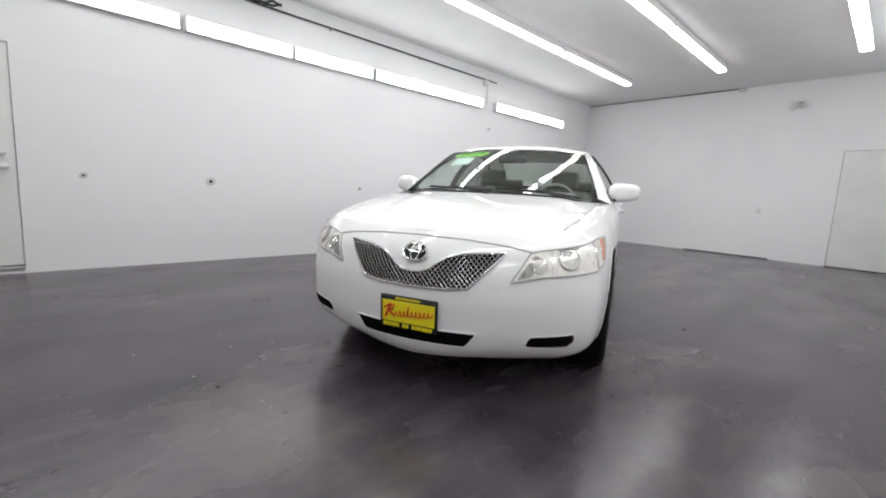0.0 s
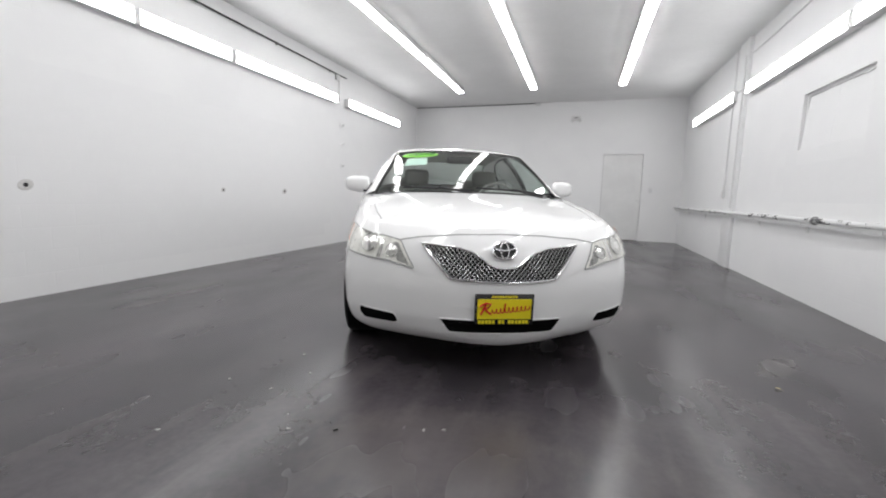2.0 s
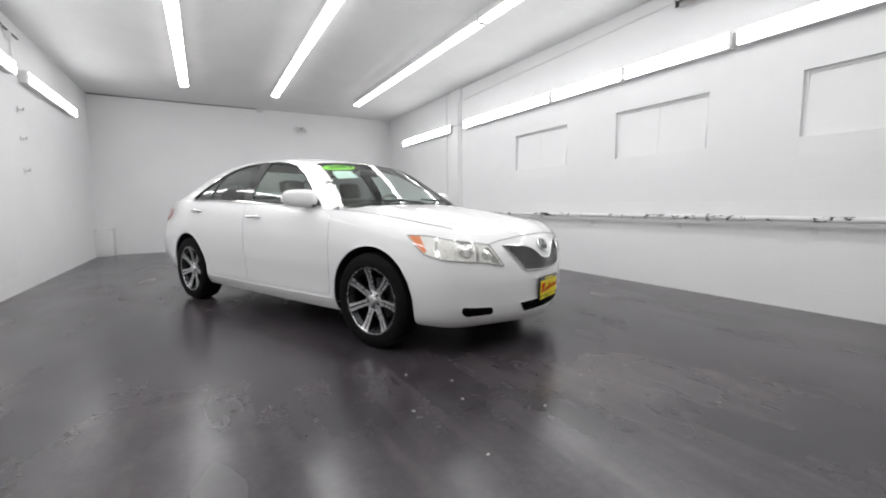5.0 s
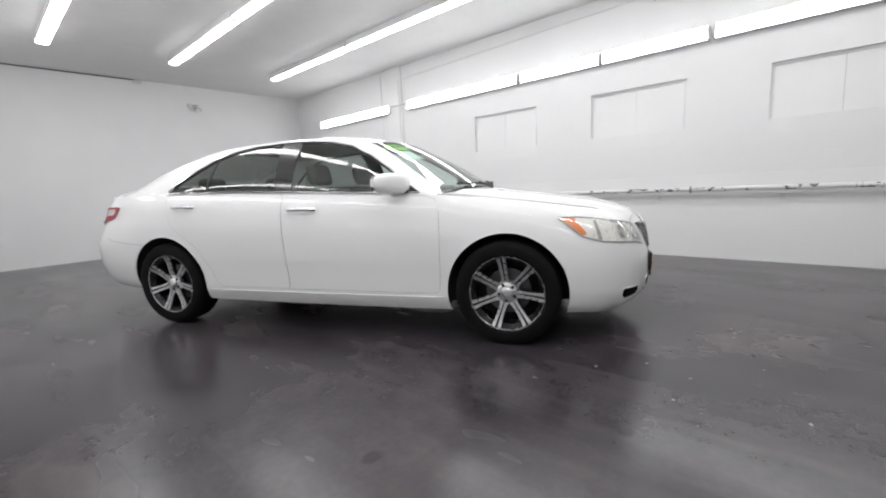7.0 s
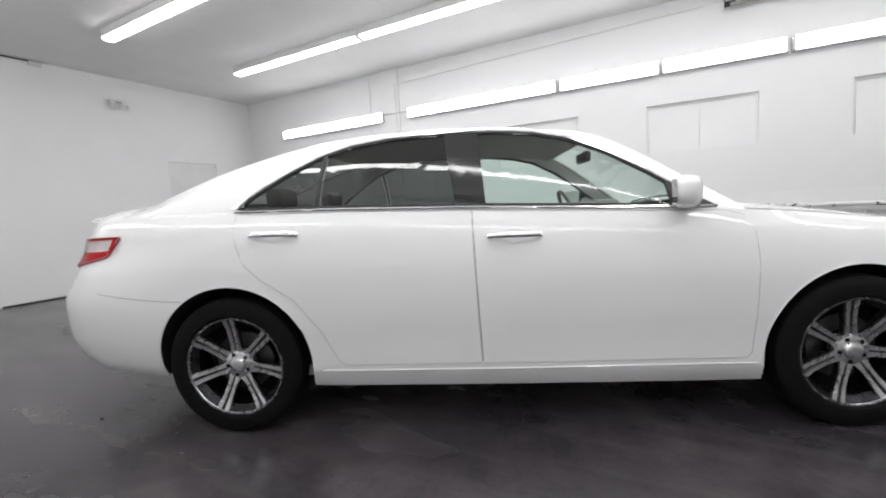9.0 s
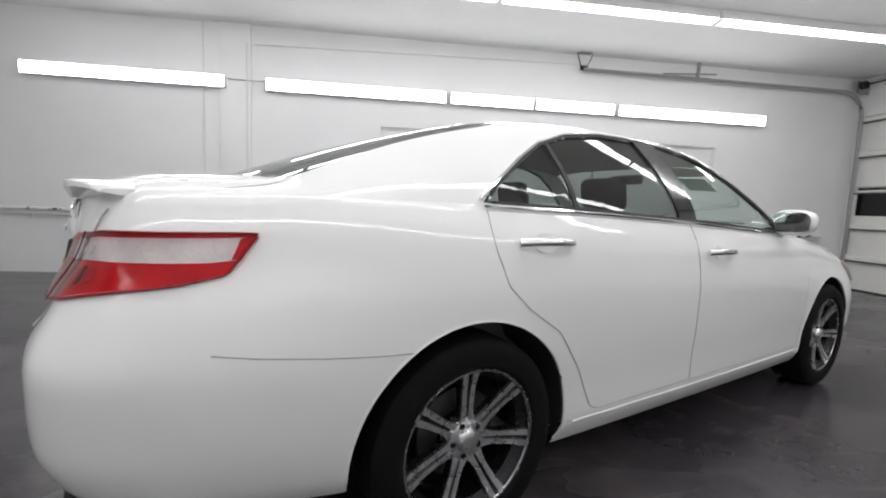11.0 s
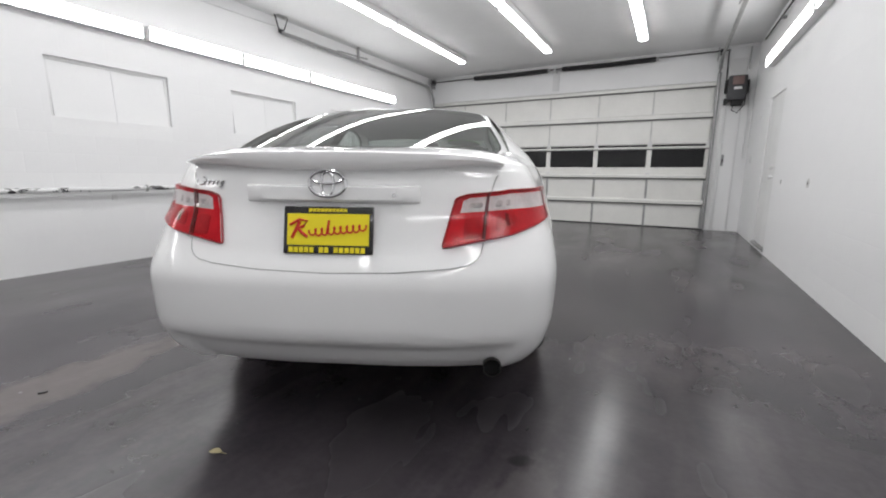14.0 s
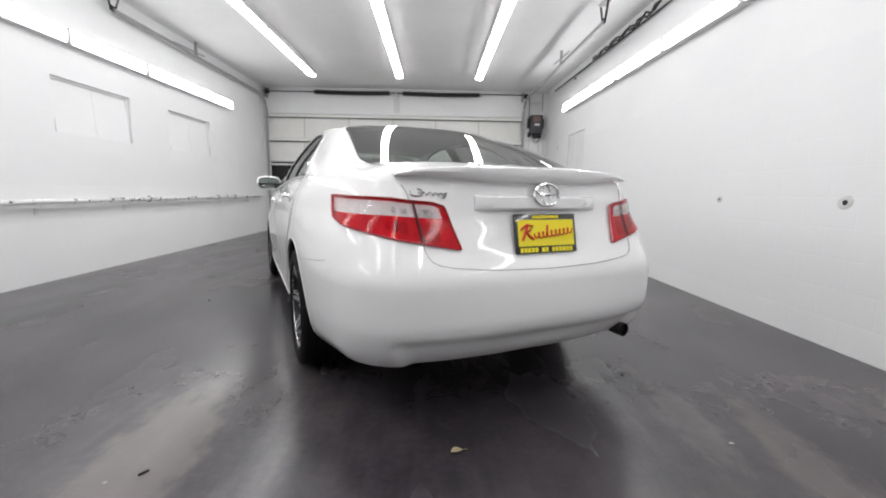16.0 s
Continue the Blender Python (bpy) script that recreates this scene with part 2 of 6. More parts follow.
slab("floor", XL - 0.3, XR + 0.3, YG - 1.0, YB + 0.3, -0.15, 0.0, FLOOR, "dark sealed concrete garage floor with scuffs and a soft shine", "floor")
slab("ceiling", XL - 0.3, XR + 0.3, YG - 0.3, YB + 0.3, H, H + 0.15, CEIL, "smooth white painted garage ceiling", "ceiling")


def wall_with_holes(name, across, lo, hi, holes, plane0, plane1, mat, label):
    """A wall along one axis, cut into boxes round its openings (start, end, bottom, top)."""
    bm = bmesh.new()
    cuts = sorted({lo, hi, *[h[0] for h in holes], *[h[1] for h in holes]})
    for a, b in zip(cuts, cuts[1:]):
        mid, z = (a + b) / 2, 0.0
        for h in sorted([h for h in holes if h[0] < mid < h[1]], key=lambda q: q[2]):
            if h[2] > z:
                (box(bm, plane0, plane1, a, b, z, h[2]) if across == "y" else box(bm, a, b, plane0, plane1, z, h[2]))
            z = h[3]
        if z < H:
            (box(bm, plane0, plane1, a, b, z, H) if across == "y" else box(bm, a, b, plane0, plane1, z, H))
    return thing(name, bm, mat, label, "wall", "structure", smooth=False)


WINDOWS = [(0.19, 1.35), (-1.80, -0.65), (-3.76, -2.60)]
WZ = (1.56, 2.14)
LDOOR = (-4.50, -3.58, 0.06, 2.13)
BDOOR = (1.74, 2.63, 0.0, 2.06)
GX0, GX1, GTOP = -2.62, 3.43, 2.75
wall_east = wall_with_holes("wall_east", "y", YG, YB, [(a, b, *WZ) for a, b in WINDOWS], XR, XR + 0.2, WALL, "white painted concrete block wall with blocked-up windows")
wall_west = wall_with_holes("wall_west", "y", YG, YB, [LDOOR], XL - 0.2, XL, WALL, "white painted concrete block wall with a flush door")
wall_north = wall_with_holes("wall_north", "x", XL - 0.2, XR + 0.2, [BDOOR], YB, YB + 0.2, WALL, "white painted plaster wall with a flush door")
wall_south = wall_with_holes("wall_south", "x", XL - 0.2, XR + 0.2, [(GX0, GX1, 0.0, GTOP)], YG - 0.2, YG, WALL, "white wall and header round a wide garage door")

# blocked-up windows: a recessed board in two leaves, with a frame
for k, (a, b) in enumerate(WINDOWS):
    w = base("window_%d" % (k + 1), "blocked-up window painted white, two leaves in a shallow recess", "window", kind="structure")
    part("window_frame", box(box(box(bmesh.new(), XR + 0.035, XR + 0.075, a, b, WZ[1] - 0.03, WZ[1]), XR + 0.035, XR + 0.075, a, a + 0.03, WZ[0], WZ[1] - 0.03), XR + 0.035, XR + 0.075, b - 0.03, b, WZ[0], WZ[1] - 0.03), TRIM, w, smooth=False)
    m_ = (a + b) / 2
    for y0, y1 in ((a + 0.03, m_ - 0.0012), (m_ + 0.0012, b - 0.03)):
        bm = boxed(XR + 0.05, XR + 0.09, y0, y1, WZ[0], WZ[1] - 0.03)
        for v in bm.verts:
            v.co.x -= 0.036 * (WZ[1] - v.co.z) / (WZ[1] - WZ[0])
        part("window_board", bm, WALL, w, smooth=False)
    bm = boxed(XR - 0.0005, XR + 0.03, a, b, WZ[0] - 0.01, WZ[0] + 0.002)
    part("window_sill", bm, WALL, w, smooth=False)

# flush door in the back wall
d = base("door_1", "closed flush white door in the back wall", "door", kind="structure")
part("door_leaf", boxed(BDOOR[0] + 0.006, BDOOR[1] - 0.006, YB + 0.012, YB + 0.055, 0.012, BDOOR[3] - 0.006, 0.003, 1), DOORPAINT, d)
part("door_backing", boxed(BDOOR[0] - 0.02, BDOOR[1] + 0.02, YB + 0.06, YB + 0.09, 0, BDOOR[3] + 0.02), SHADOWGAP, d, smooth=False)
bm = bmesh.new()
lathe(bm, [(0.0, 0.0), (0.0, 0.012), (0.03, 0.012), (0.034, 0.026), (0.055, 0.03), (0.066, 0.02), (0.068, 0.0)], 20, "y")
bmesh.ops.transform(bm, matrix=pose(BDOOR[1] - 0.07, YB + 0.012, 0.98) @ Matrix.Diagonal((1, -1, 1, 1)), verts=bm.verts)
bmesh.ops.recalc_face_normals(bm, faces=bm.faces)
part("door_knob", bm, TRIM, d)

# flush door in the west wall, with knob, deadbolt and threshold
d = base("door_2", "closed white steel side door with dirt at its foot", "door", kind="structure")
part("door_leaf", boxed(XL - 0.06, XL - 0.015, LDOOR[0] + 0.004, LDOOR[1] - 0.005, LDOOR[2] + 0.02, LDOOR[3] - 0.006, 0.003, 1), DOORPAINT, d)
part("door_backing", boxed(XL - 0.11, XL - 0.08, LDOOR[0] - 0.02, LDOOR[1] + 0.02, LDOOR[2], LDOOR[3] + 0.02), SHADOWGAP, d, smooth=False)
part("threshold", boxed(XL - 0.12, XL + 0.015, LDOOR[0], LDOOR[1], 0.03, 0.072, 0.006), RIB, d)
for z, r in ((1.02, 0.028), (1.14, 0.022)):
    bm = bmesh.new()
    lathe(bm, [(0.0, 0.0), (0.0, r * 1.2), (0.006, r * 1.2), (0.01, r * 0.5), (0.03, r * 0.5), (0.034, r), (0.055, r), (0.062, r * 0.5), (0.062, 0.0)], 20, "x")
    bmesh.ops.transform(bm, matrix=pose(XL - 0.015, LDOOR[1] - 0.09, z), verts=bm.verts)
    part("door_knob" if z < 1.1 else "deadbolt", bm, TRIM, d)


# ---- light fixtures ----
def fixture(length, name, label, tube_mat, wide=1.0, bulge=0.026):
    """A wraparound fluorescent fitting: housing pan, bowed diffuser, two end caps. Along y, hanging below z = 0."""
    f = base(name, label, "light", group=name)
    hl = length / 2
    part("housing", boxed(-0.072 * wide, 0.072 * wide, -hl + 0.002, hl - 0.002, -0.095, 0.0, 0.006), HOUSING, f)
    bm = bmesh.new()
    prof = [(0.07 * wide * math.cos(q), -0.0945 - bulge * abs(math.sin(q)) ** 0.6) for q in [math.pi * j / 14 for j in range(15)]]
    rows = [[bm.verts.new((x, y, z)) for x, z in prof] for y in (-hl + 0.02, 0, hl - 0.02)]
    for a, b in zip(rows, rows[1:]):
        for j in range(14):
            bm.faces.new((a[j], a[j + 1], b[j + 1], b[j]))
    bmesh.ops.recalc_face_normals(bm, faces=bm.faces)
    if sum(q.normal.z for q in bm.faces) > 0:
        bmesh.ops.reverse_faces(bm, faces=bm.faces)
    part("diffuser", bm, tube_mat, f, "glowing white prismatic diffuser")
    for e in (-1, 1):
        bm = bmesh.new()
        rows = [[bm.verts.new((x * 1.03, e * y, z * 1.02)) for x, z in prof] for y in (hl - 0.022, hl - 0.003)]
        for j in range(14):
            bm.faces.new((rows[0][j], rows[0][j + 1], rows[1][j + 1], rows[1][j]))
        bm.faces.new(rows[1])
        bmesh.ops.recalc_face_normals(bm, faces=bm.faces)
        part("end_cap", bm, HOUSING, f)
    return f


first = fixture(2.428, "ceiling_light", "long white fluorescent fitting on the ceiling, lit", TUBE)
first.matrix_basis = pose(-1.39, 3.80, H)
for x in (-1.39, 0.19, 1.915):
    for y in (3.80, 1.345, -1.115, -3.57):
        if (x, y) != (-1.39, 3.80):
            copy_thing(first, pose(x, y, H))
side = fixture(2.42, "wall_light", "long white fluorescent fitting high on the wall, lit", WALLTUBE, 1.05, 0.012)
side.matrix_basis = pose(XR, 4.56, 2.572, 0, 90, 0)
for y in (1.66, -3.28):
    copy_thing(side, pose(XR, y, 2.572, 0, 90, 0))
for y in (4.31, 1.51, -3.43):
    copy_thing(side, pose(XL, y, 2.675, 0, -90, 0))
short = fixture(1.215, "short_wall_light", "short white fluorescent fitting high on the wall, lit", WALLTUBE, 1.05, 0.012)
short.matrix_basis = pose(XR, -0.195, 2.572, 0, 90, 0)
copy_thing(short, pose(XR, -1.425, 2.572, 0, 90, 0))
for y in (-0.345, -1.575):
    copy_thing(short, pose(XL, y, 2.675, 0, -90, 0))


# ---- the car: nose towards -y, its own left towards +x, wheels on z = 0 ----
PAINT = plain("white_car_paint", (0.87, 0.87, 0.87), 0.4, 0.0, 1.0)
PAINT.node_tree.nodes["Principled BSDF"].inputs["Specular IOR Level"].default_value = 0.05
# near-black, for the shade inside openings that have no real depth
VOID = plain("unlit_recess", (0.004, 0.004, 0.004), 0.9)
VOID.node_tree.nodes["Principled BSDF"].inputs["Specular IOR Level"].default_value = 0.05
GRILLECHROME = plain("satin_chrome", (0.42, 0.42, 0.42), 0.22, 1.0)
CHROME = plain("chrome", (0.88, 0.88, 0.89), 0.12, 1.0)
GLOSSBLACK = plain("gloss_black", (0.012, 0.012, 0.013), 0.15, 0.0, 0.6)
BLACKPLASTIC = plain("black_plastic", (0.014, 0.014, 0.015), 0.55)
UNDER = plain("underbody_black", (0.008, 0.008, 0.008), 0.9)
TYRE = painted("tyre_rubber", (0.007, 0.007, 0.0075), 0.8, 0.25, 0.2, 12.0)
TYRE.node_tree.nodes["Principled BSDF"].inputs["Specular IOR Level"].default_value = 0.15
MACHINED = plain("machined_alloy", (0.74, 0.74, 0.75), 0.3, 1.0)
GUNMETAL = plain("black_alloy", (0.03, 0.03, 0.033), 0.3, 0.7)
DARKLIP = plain("dark_alloy_lip", (0.40, 0.40, 0.41), 0.25, 1.0)
DISC = plain("brake_disc", (0.12, 0.12, 0.12), 0.4, 0.8)
CLEAR = glass("clear_lens", (0.97, 0.97, 0.96))
SCREEN = glass("windscreen_glass", (0.90, 0.96, 0.93))
DOORGLASS = glass("front_door_glass", (0.80, 0.89, 0.85))
TINTED = glass("tinted_glass", (0.31, 0.335, 0.325))
REARGLASS = glass("tinted_rear_glass", (0.46, 0.50, 0.475))
FABRIC = painted("grey_seat_fabric", (0.17, 0.167, 0.158), 0.85, 0.12, 0.25, 9.0)
TRIMGREY = painted("grey_cabin_trim", (0.36, 0.355, 0.34), 0.6, 0.08, 0.1, 6.0)
DASH = painted("dark_dash", (0.27, 0.27, 0.26), 0.6, 0.1, 0.15, 20.0)
LININGMAT = painted("headliner", (0.60, 0.60, 0.58), 0.9, 0.06, 0.1, 6.0)
def ribbed(m, scale):
    nt = m.node_tree
    tc = nt.nodes.new("ShaderNodeTexCoord")
    w = nt.nodes.new("ShaderNodeTexWave")
    w.inputs["Scale"].default_value = scale
    nt.links.new(tc.outputs["Object"], w.inputs["Vector"])
    relief(nt, nt.nodes["Principled BSDF"], w.outputs["Fac"], 0.16, 0.004)


DARKRED = plain("dark_lamp_post", (0.10, 0.02, 0.025), 0.3)
REDGLASS = glass("red_tail_glass", (0.72, 0.012, 0.030), 0.12, 0.03)
BANDGLASS = glass("clear_tail_glass", (0.93, 0.89, 0.89), 0.08, 0.05)
LAMPBACK = painted("tail_reflector", (0.86, 0.85, 0.85), 0.5, 0.25, 0.0, 9.0)
ribbed(LAMPBACK, 22.0)
LAMPSHADE = painted("tail_socket", (0.64, 0.60, 0.60), 0.45, 0.3, 0.0, 14.0)
BOWL = painted("lamp_bowl_silver", (0.76, 0.73, 0.73), 0.3, 0.6, 0.0, 40.0)
SOCKET = painted("bulb_socket", (0.22, 0.16, 0.16), 0.4, 0.3, 0.0, 20.0)
LAMPRIM = plain("red_lamp_rim", (0.34, 0.016, 0.03), 0.3, 0.0, 0.6)
AMBER = plain("amber_lens", (0.85, 0.27, 0.09), 0.25, 0.0, 1.0)
REFLECTOR = plain("lamp_reflector", (0.80, 0.80, 0.79), 0.18, 0.9)
LAMPHAZE = plain("lamp_bezel", (0.86, 0.855, 0.82), 0.3, 0.12)
SHROUD = plain("lamp_shroud_grey", (0.36, 0.36, 0.35), 0.3, 0.4)
YELLOW = plain("plate_yellow", (0.90, 0.76, 0.02), 0.4)
STEEL = plain("dull_steel", (0.08, 0.075, 0.072), 0.35, 0.9)
RED = plain("plate_red", (0.60, 0.02, 0.01), 0.4)
GREEN = plain("sticker_green", (0.28, 0.80, 0.05), 0.5)
PAPER = plain("window_paper", (0.55, 0.72, 0.64), 0.6)
SEAM = plain("panel_gap", (0.36, 0.36, 0.36), 0.7)

car = base("sedan_car", "white four-door sedan with machined black alloy wheels on the garage floor", "car", pose(0, 0, 0, 0, 0, YAW))

PLAN = [(0, -2.305), (0.2, -2.289), (0.4, -2.238), (0.6, -2.171), (0.75, -2.091), (0.84, -1.98), (0.878, -1.82), (0.895, -1.5), (0.905, -1.0), (0.91, 0.0),
        (0.91, 0.8), (0.905, 1.4), (0.893, 1.75), (0.873, 1.95), (0.850, 2.10), (0.818, 2.235), (0.768, 2.345), (0.685, 2.428), (0.49, 2.490), (0.25, 2.520), (0, 2.527)]


def spline(pts, n):
    """Catmull-Rom through points; n steps per span."""
    pts = [Vector(p) for p in pts]
    out = []
    for i in range(len(pts) - 1):
        p1, p2 = pts[i], pts[i + 1]
        p0 = pts[i - 1] if i else 2 * p1 - p2
        p3 = pts[i + 2] if i + 2 < len(pts) else 2 * p2 - p1
        d0, d1, d2 = max((p1 - p0).length, 1e-6) ** 0.5, max((p2 - p1).length, 1e-6) ** 0.5, max((p3 - p2).length, 1e-6) ** 0.5
        m1 = (p2 - p1) + d1 * ((p1 - p0) / d0 - (p2 - p0) / (d0 + d1))
        m2 = (p2 - p1) + d1 * ((p3 - p2) / d2 - (p3 - p1) / (d1 + d2))
        for k in range(n):
            u = k / n
            out.append((2 * u**3 - 3 * u**2 + 1) * p1 + (u**3 - 2 * u**2 + u) * m1 + (3 * u**2 - 2 * u**3) * p2 + (u**3 - u**2) * m2)
    return out + [pts[-1]]


_front = PLAN[1]
_ring = spline([(-_front[0], _front[1])] + PLAN + [(-PLAN[-2][0], PLAN[-2][1])], 40)[40:-40]
RING = np.array([(p[0], p[1]) for p in _ring])
ARC = np.concatenate([[0], np.cumsum(np.linalg.norm(np.diff(RING, axis=0), axis=1))])
TAN = np.gradient(RING, ARC, axis=0)
TOTAL = float(ARC[-1])


def s_y(y):
    return float(np.interp(y, RING[:, 1], ARC))


def s_fx(x):
    k = len(RING) // 2
    return float(np.interp(x, RING[:k // 2, 0], ARC[:k // 2]))


def s_rx(x):
    k = 3 * len(RING) // 4
    return float(np.interp(x, RING[k:, 0][::-1], ARC[k:][::-1]))


S_FC, S_FW, S_D1, S_D2, S_RW, S_RC = s_fx(0.72), s_y(-1.4), s_y(-0.8), s_y(0.9), s_y(1.45), s_rx(0.70)
VK = [0, 0.05, 0.12, 0.25, 0.45, 0.65, 0.8, 0.9, 1.0]
PROFILES = [
    (0.0, [0.055, 0.026, 0.011, 0.003, 0.0, 0.012, 0.036, 0.072, 0.135]),
    (S_FC, [0.10, 0.055, 0.026, 0.005, 0.0, 0.012, 0.04, 0.075, 0.14]),
    (S_FW, [0.05, 0.03, 0.02, 0.01, 0.0, 0.006, 0.025, 0.05, 0.11]),
    (S_D1, [0.065, 0.04, 0.018, 0.016, 0.004, 0.0, 0.012, 0.03, 0.068]),
    (S_D2, [0.065, 0.04, 0.018, 0.016, 0.004, 0.0, 0.012, 0.03, 0.072]),
    (S_RW, [0.05, 0.03, 0.02, 0.01, 0.0, 0.003, 0.02, 0.042, 0.09]),
    (s_y(2.12), [0.085, 0.053, 0.030, 0.009, 0.001, 0.030, 0.080, 0.102, 0.142]),
    (S_RC, [0.13, 0.085, 0.045, 0.010, 0.004, 0.066, 0.132, 0.154, 0.19]),
    (TOTAL, [0.125, 0.08, 0.048, 0.004, 0.008, 0.073, 0.093, 0.096, 0.105]),
]
ZB = [(0.0, 0.176), (S_FC, 0.202), (S_FW, 0.215), (S_D1, 0.205), (S_D2, 0.215), (S_RW, 0.25), (S_RC, 0.29), (TOTAL, 0.30)]
ZS = [(0.0, 0.80), (s_fx(0.42), 0.80), (S_FC, 0.815), (s_y(-1.83), 0.85), (s_y(-1.4), 0.915), (s_y(-0.9), 0.968), (s_y(0.3), 1.032), (s_y(1.3), 1.068),
      (s_y(1.85), 1.073), (s_y(2.1), 1.058), (S_RC, 1.052), (TOTAL, 1.062)]


def inset(s, v):
    for (a, p), (b, q) in zip(PROFILES, PROFILES[1:]):
        if s <= b:
            t = (s - a) / (b - a)
            t = t * t * (3 - 2 * t)
            return (1 - t) * curve_at(list(zip(VK, p)), v) + t * curve_at(list(zip(VK, q)), v)
    return curve_at(list(zip(VK, PROFILES[-1][1])), v)


def plan_at(s):
    return np.array([np.interp(s, ARC, RING[:, 0]), np.interp(s, ARC, RING[:, 1])]), np.array([np.interp(s, ARC, TAN[:, 0]), np.interp(s, ARC, TAN[:, 1])])


def ease(t):
    t = max(0.0, min(1.0, t))
    return t * t * (3 - 2 * t)


def valance(q_x, y, z):
    """Depth of the recess under the rear bumper's skirt line."""
    if y < 1.9:
        return 0.0
    return 0.032 * ease((0.432 - z) / 0.03) * ease((0.70 - abs(q_x) - 0.5 * (0.43 - z)) / 0.06)


def shell_v(s, v):
    p, t = plan_at(s)
    n = np.array([t[1], -t[0]])
    n = n / np.linalg.norm(n)
    zb, zs = curve_at(ZB, s), curve_at(ZS, s)
    z = zb + v * (zs - zb)
    q = p - n * (inset(s, v) + valance(q_x=p[0], y=p[1], z=z))
    return Vector((q[0], q[1], zb + v * (zs - zb)))


def shell(s, z, off=0.0):
    """A point of the car's flank at arc length s and height z, moved outwards."""
    def at(a, b):
        zb, zs = curve_at(ZB, abs(a)), curve_at(ZS, abs(a))
        sg = -1 if a < 0 else 1
        a = abs(a)
        if a > TOTAL:
            a, sg = 2 * TOTAL - a, -1
        p = shell_v(a, min(max((b - zb) / (zs - zb), 0), 1))
        return Vector((sg * p.x, p.y, b))
    p = at(s, z)
    if off == 0.0:
        return p
    e = 0.004
    du, dv = at(s + e, z) - at(s - e, z), at(s, z + e) - at(s, z - e)
    return p + du.cross(dv).normalized() * off


def flank(side_, off0=0.0):
    def fn(s, z, off):
        p = shell(s, z, off + off0)
        return Vector((side_ * p.x, p.y, p.z))
    return fn


def rounded(poly, r, n=5):
    out = []
    for i, p in enumerate(poly):
        p, a, b = Vector(p), Vector(poly[i - 1]), Vector(poly[(i + 1) % len(poly)])
        da, db = (a - p), (b - p)
        k = min(r, da.length * 0.45, db.length * 0.45)
        p0, p1 = p + da.normalized() * k, p + db.normalized() * k
        out += [(1 - u) ** 2 * p0 + 2 * u * (1 - u) * p + u * u * p1 for u in [j / n for j in range(n + 1)]]
    return out


def inside(poly, x, y):
    c = False
    for i in range(len(poly)):
        (x0, y0), (x1, y1) = poly[i - 1], poly[i]
        if (y0 > y) != (y1 > y) and x < (x1 - x0) * (y - y0) / (y1 - y0) + x0:
            c = not c
    return c


def patch(poly, fn, off=0.003, thick=0.006, step=0.03):
    """A panel that follows a surface fn(a, b, offset), cut to a polygon in (a, b), with an edge."""
    bm = bmesh.new()
    f = bm.faces.new([bm.verts.new((p[0], p[1], 0)) for p in poly])
    bm.normal_update()
    bmesh.ops.triangulate(bm, faces=[f])
    xs, ys = [p[0] for p in poly], [p[1] for p in poly]
    for lo, hi, nrm in ((min(xs), max(xs), (1, 0, 0)), (min(ys), max(ys), (0, 1, 0))):
        k = int((hi - lo) / step)
        for i in range(1, k + 1):
            c = lo + (hi - lo) * i / (k + 1)
            bmesh.ops.bisect_plane(bm, geom=bm.verts[:] + bm.edges[:] + bm.faces[:], plane_co=(c * nrm[0], c * nrm[1], 0), plane_no=nrm, dist=1e-5)
    bmesh.ops.remove_doubles(bm, verts=bm.verts, dist=1e-4)
    flat = {v: (v.co.x, v.co.y) for v in bm.verts}
    for v, (a, b) in flat.items():
        v.co = fn(a, b, off)
    bm.normal_update()
    score = 0.0
    for q in list(bm.faces)[:40]:
        a = sum(flat[v][0] for v in q.verts) / len(q.verts)
        b = sum(flat[v][1] for v in q.verts) / len(q.verts)
        score += (fn(a, b, 0.02) - fn(a, b, 0.0)).dot(q.normal)
    if score < 0:
        bmesh.ops.reverse_faces(bm, faces=bm.faces)
    if thick:
        rim = [e for e in bm.edges if len(e.link_faces) == 1]
        low = {}
        for e in rim:
            for v in e.verts:
                if v not in low:
                    low[v] = bm.verts.new(fn(*flat[v], off - thick))
        for e in rim:
            l = e.link_loops[0]
            a, b = l.vert, l.link_loop_next.vert
            bm.faces.new((b, a, low[a], low[b]))
            e.smooth = False
    return bm


def bar_on(pts, fn, off, r, n=6, closed=False, step=0.02, flat=1.0, bm=None):
    """A thin bar that follows a surface along a polyline in (a, b)."""
    line = []
    loop = list(pts) + ([pts[0]] if closed else [])
    for p, q in zip(loop, loop[1:]):
        p, q = Vector(p), Vector(q)
        k = max(1, int((q - p).length / step))
        line += [p.lerp(q, i / k) for i in range(k)]
    if not closed:
        line.append(Vector(loop[-1]))
    return tube(bm or bmesh.new(), [fn(p[0], p[1], off) for p in line], r, n, closed, flat)


# body shell: flanks with wheel arches, and the decks fore and aft of the cabin
AXLES = [(-1.388, 0.385), (1.388, 0.392)]
ZC = [(-2.17, 0.80), (-2.05, 0.838), (-1.9, 0.874), (-1.6, 0.925), (-1.3, 0.968), (-1.1, 0.995), (0.0, 1.05), (1.8, 1.135), (2.05, 1.132), (2.3, 1.108), (2.41, 1.06)]


def ws_base(x):
    return -1.125 + 0.185 * (abs(x) / 0.74) ** 2


def bl_base(x):
    return 2.04 - 0.17 * (abs(x) / 0.62) ** 2


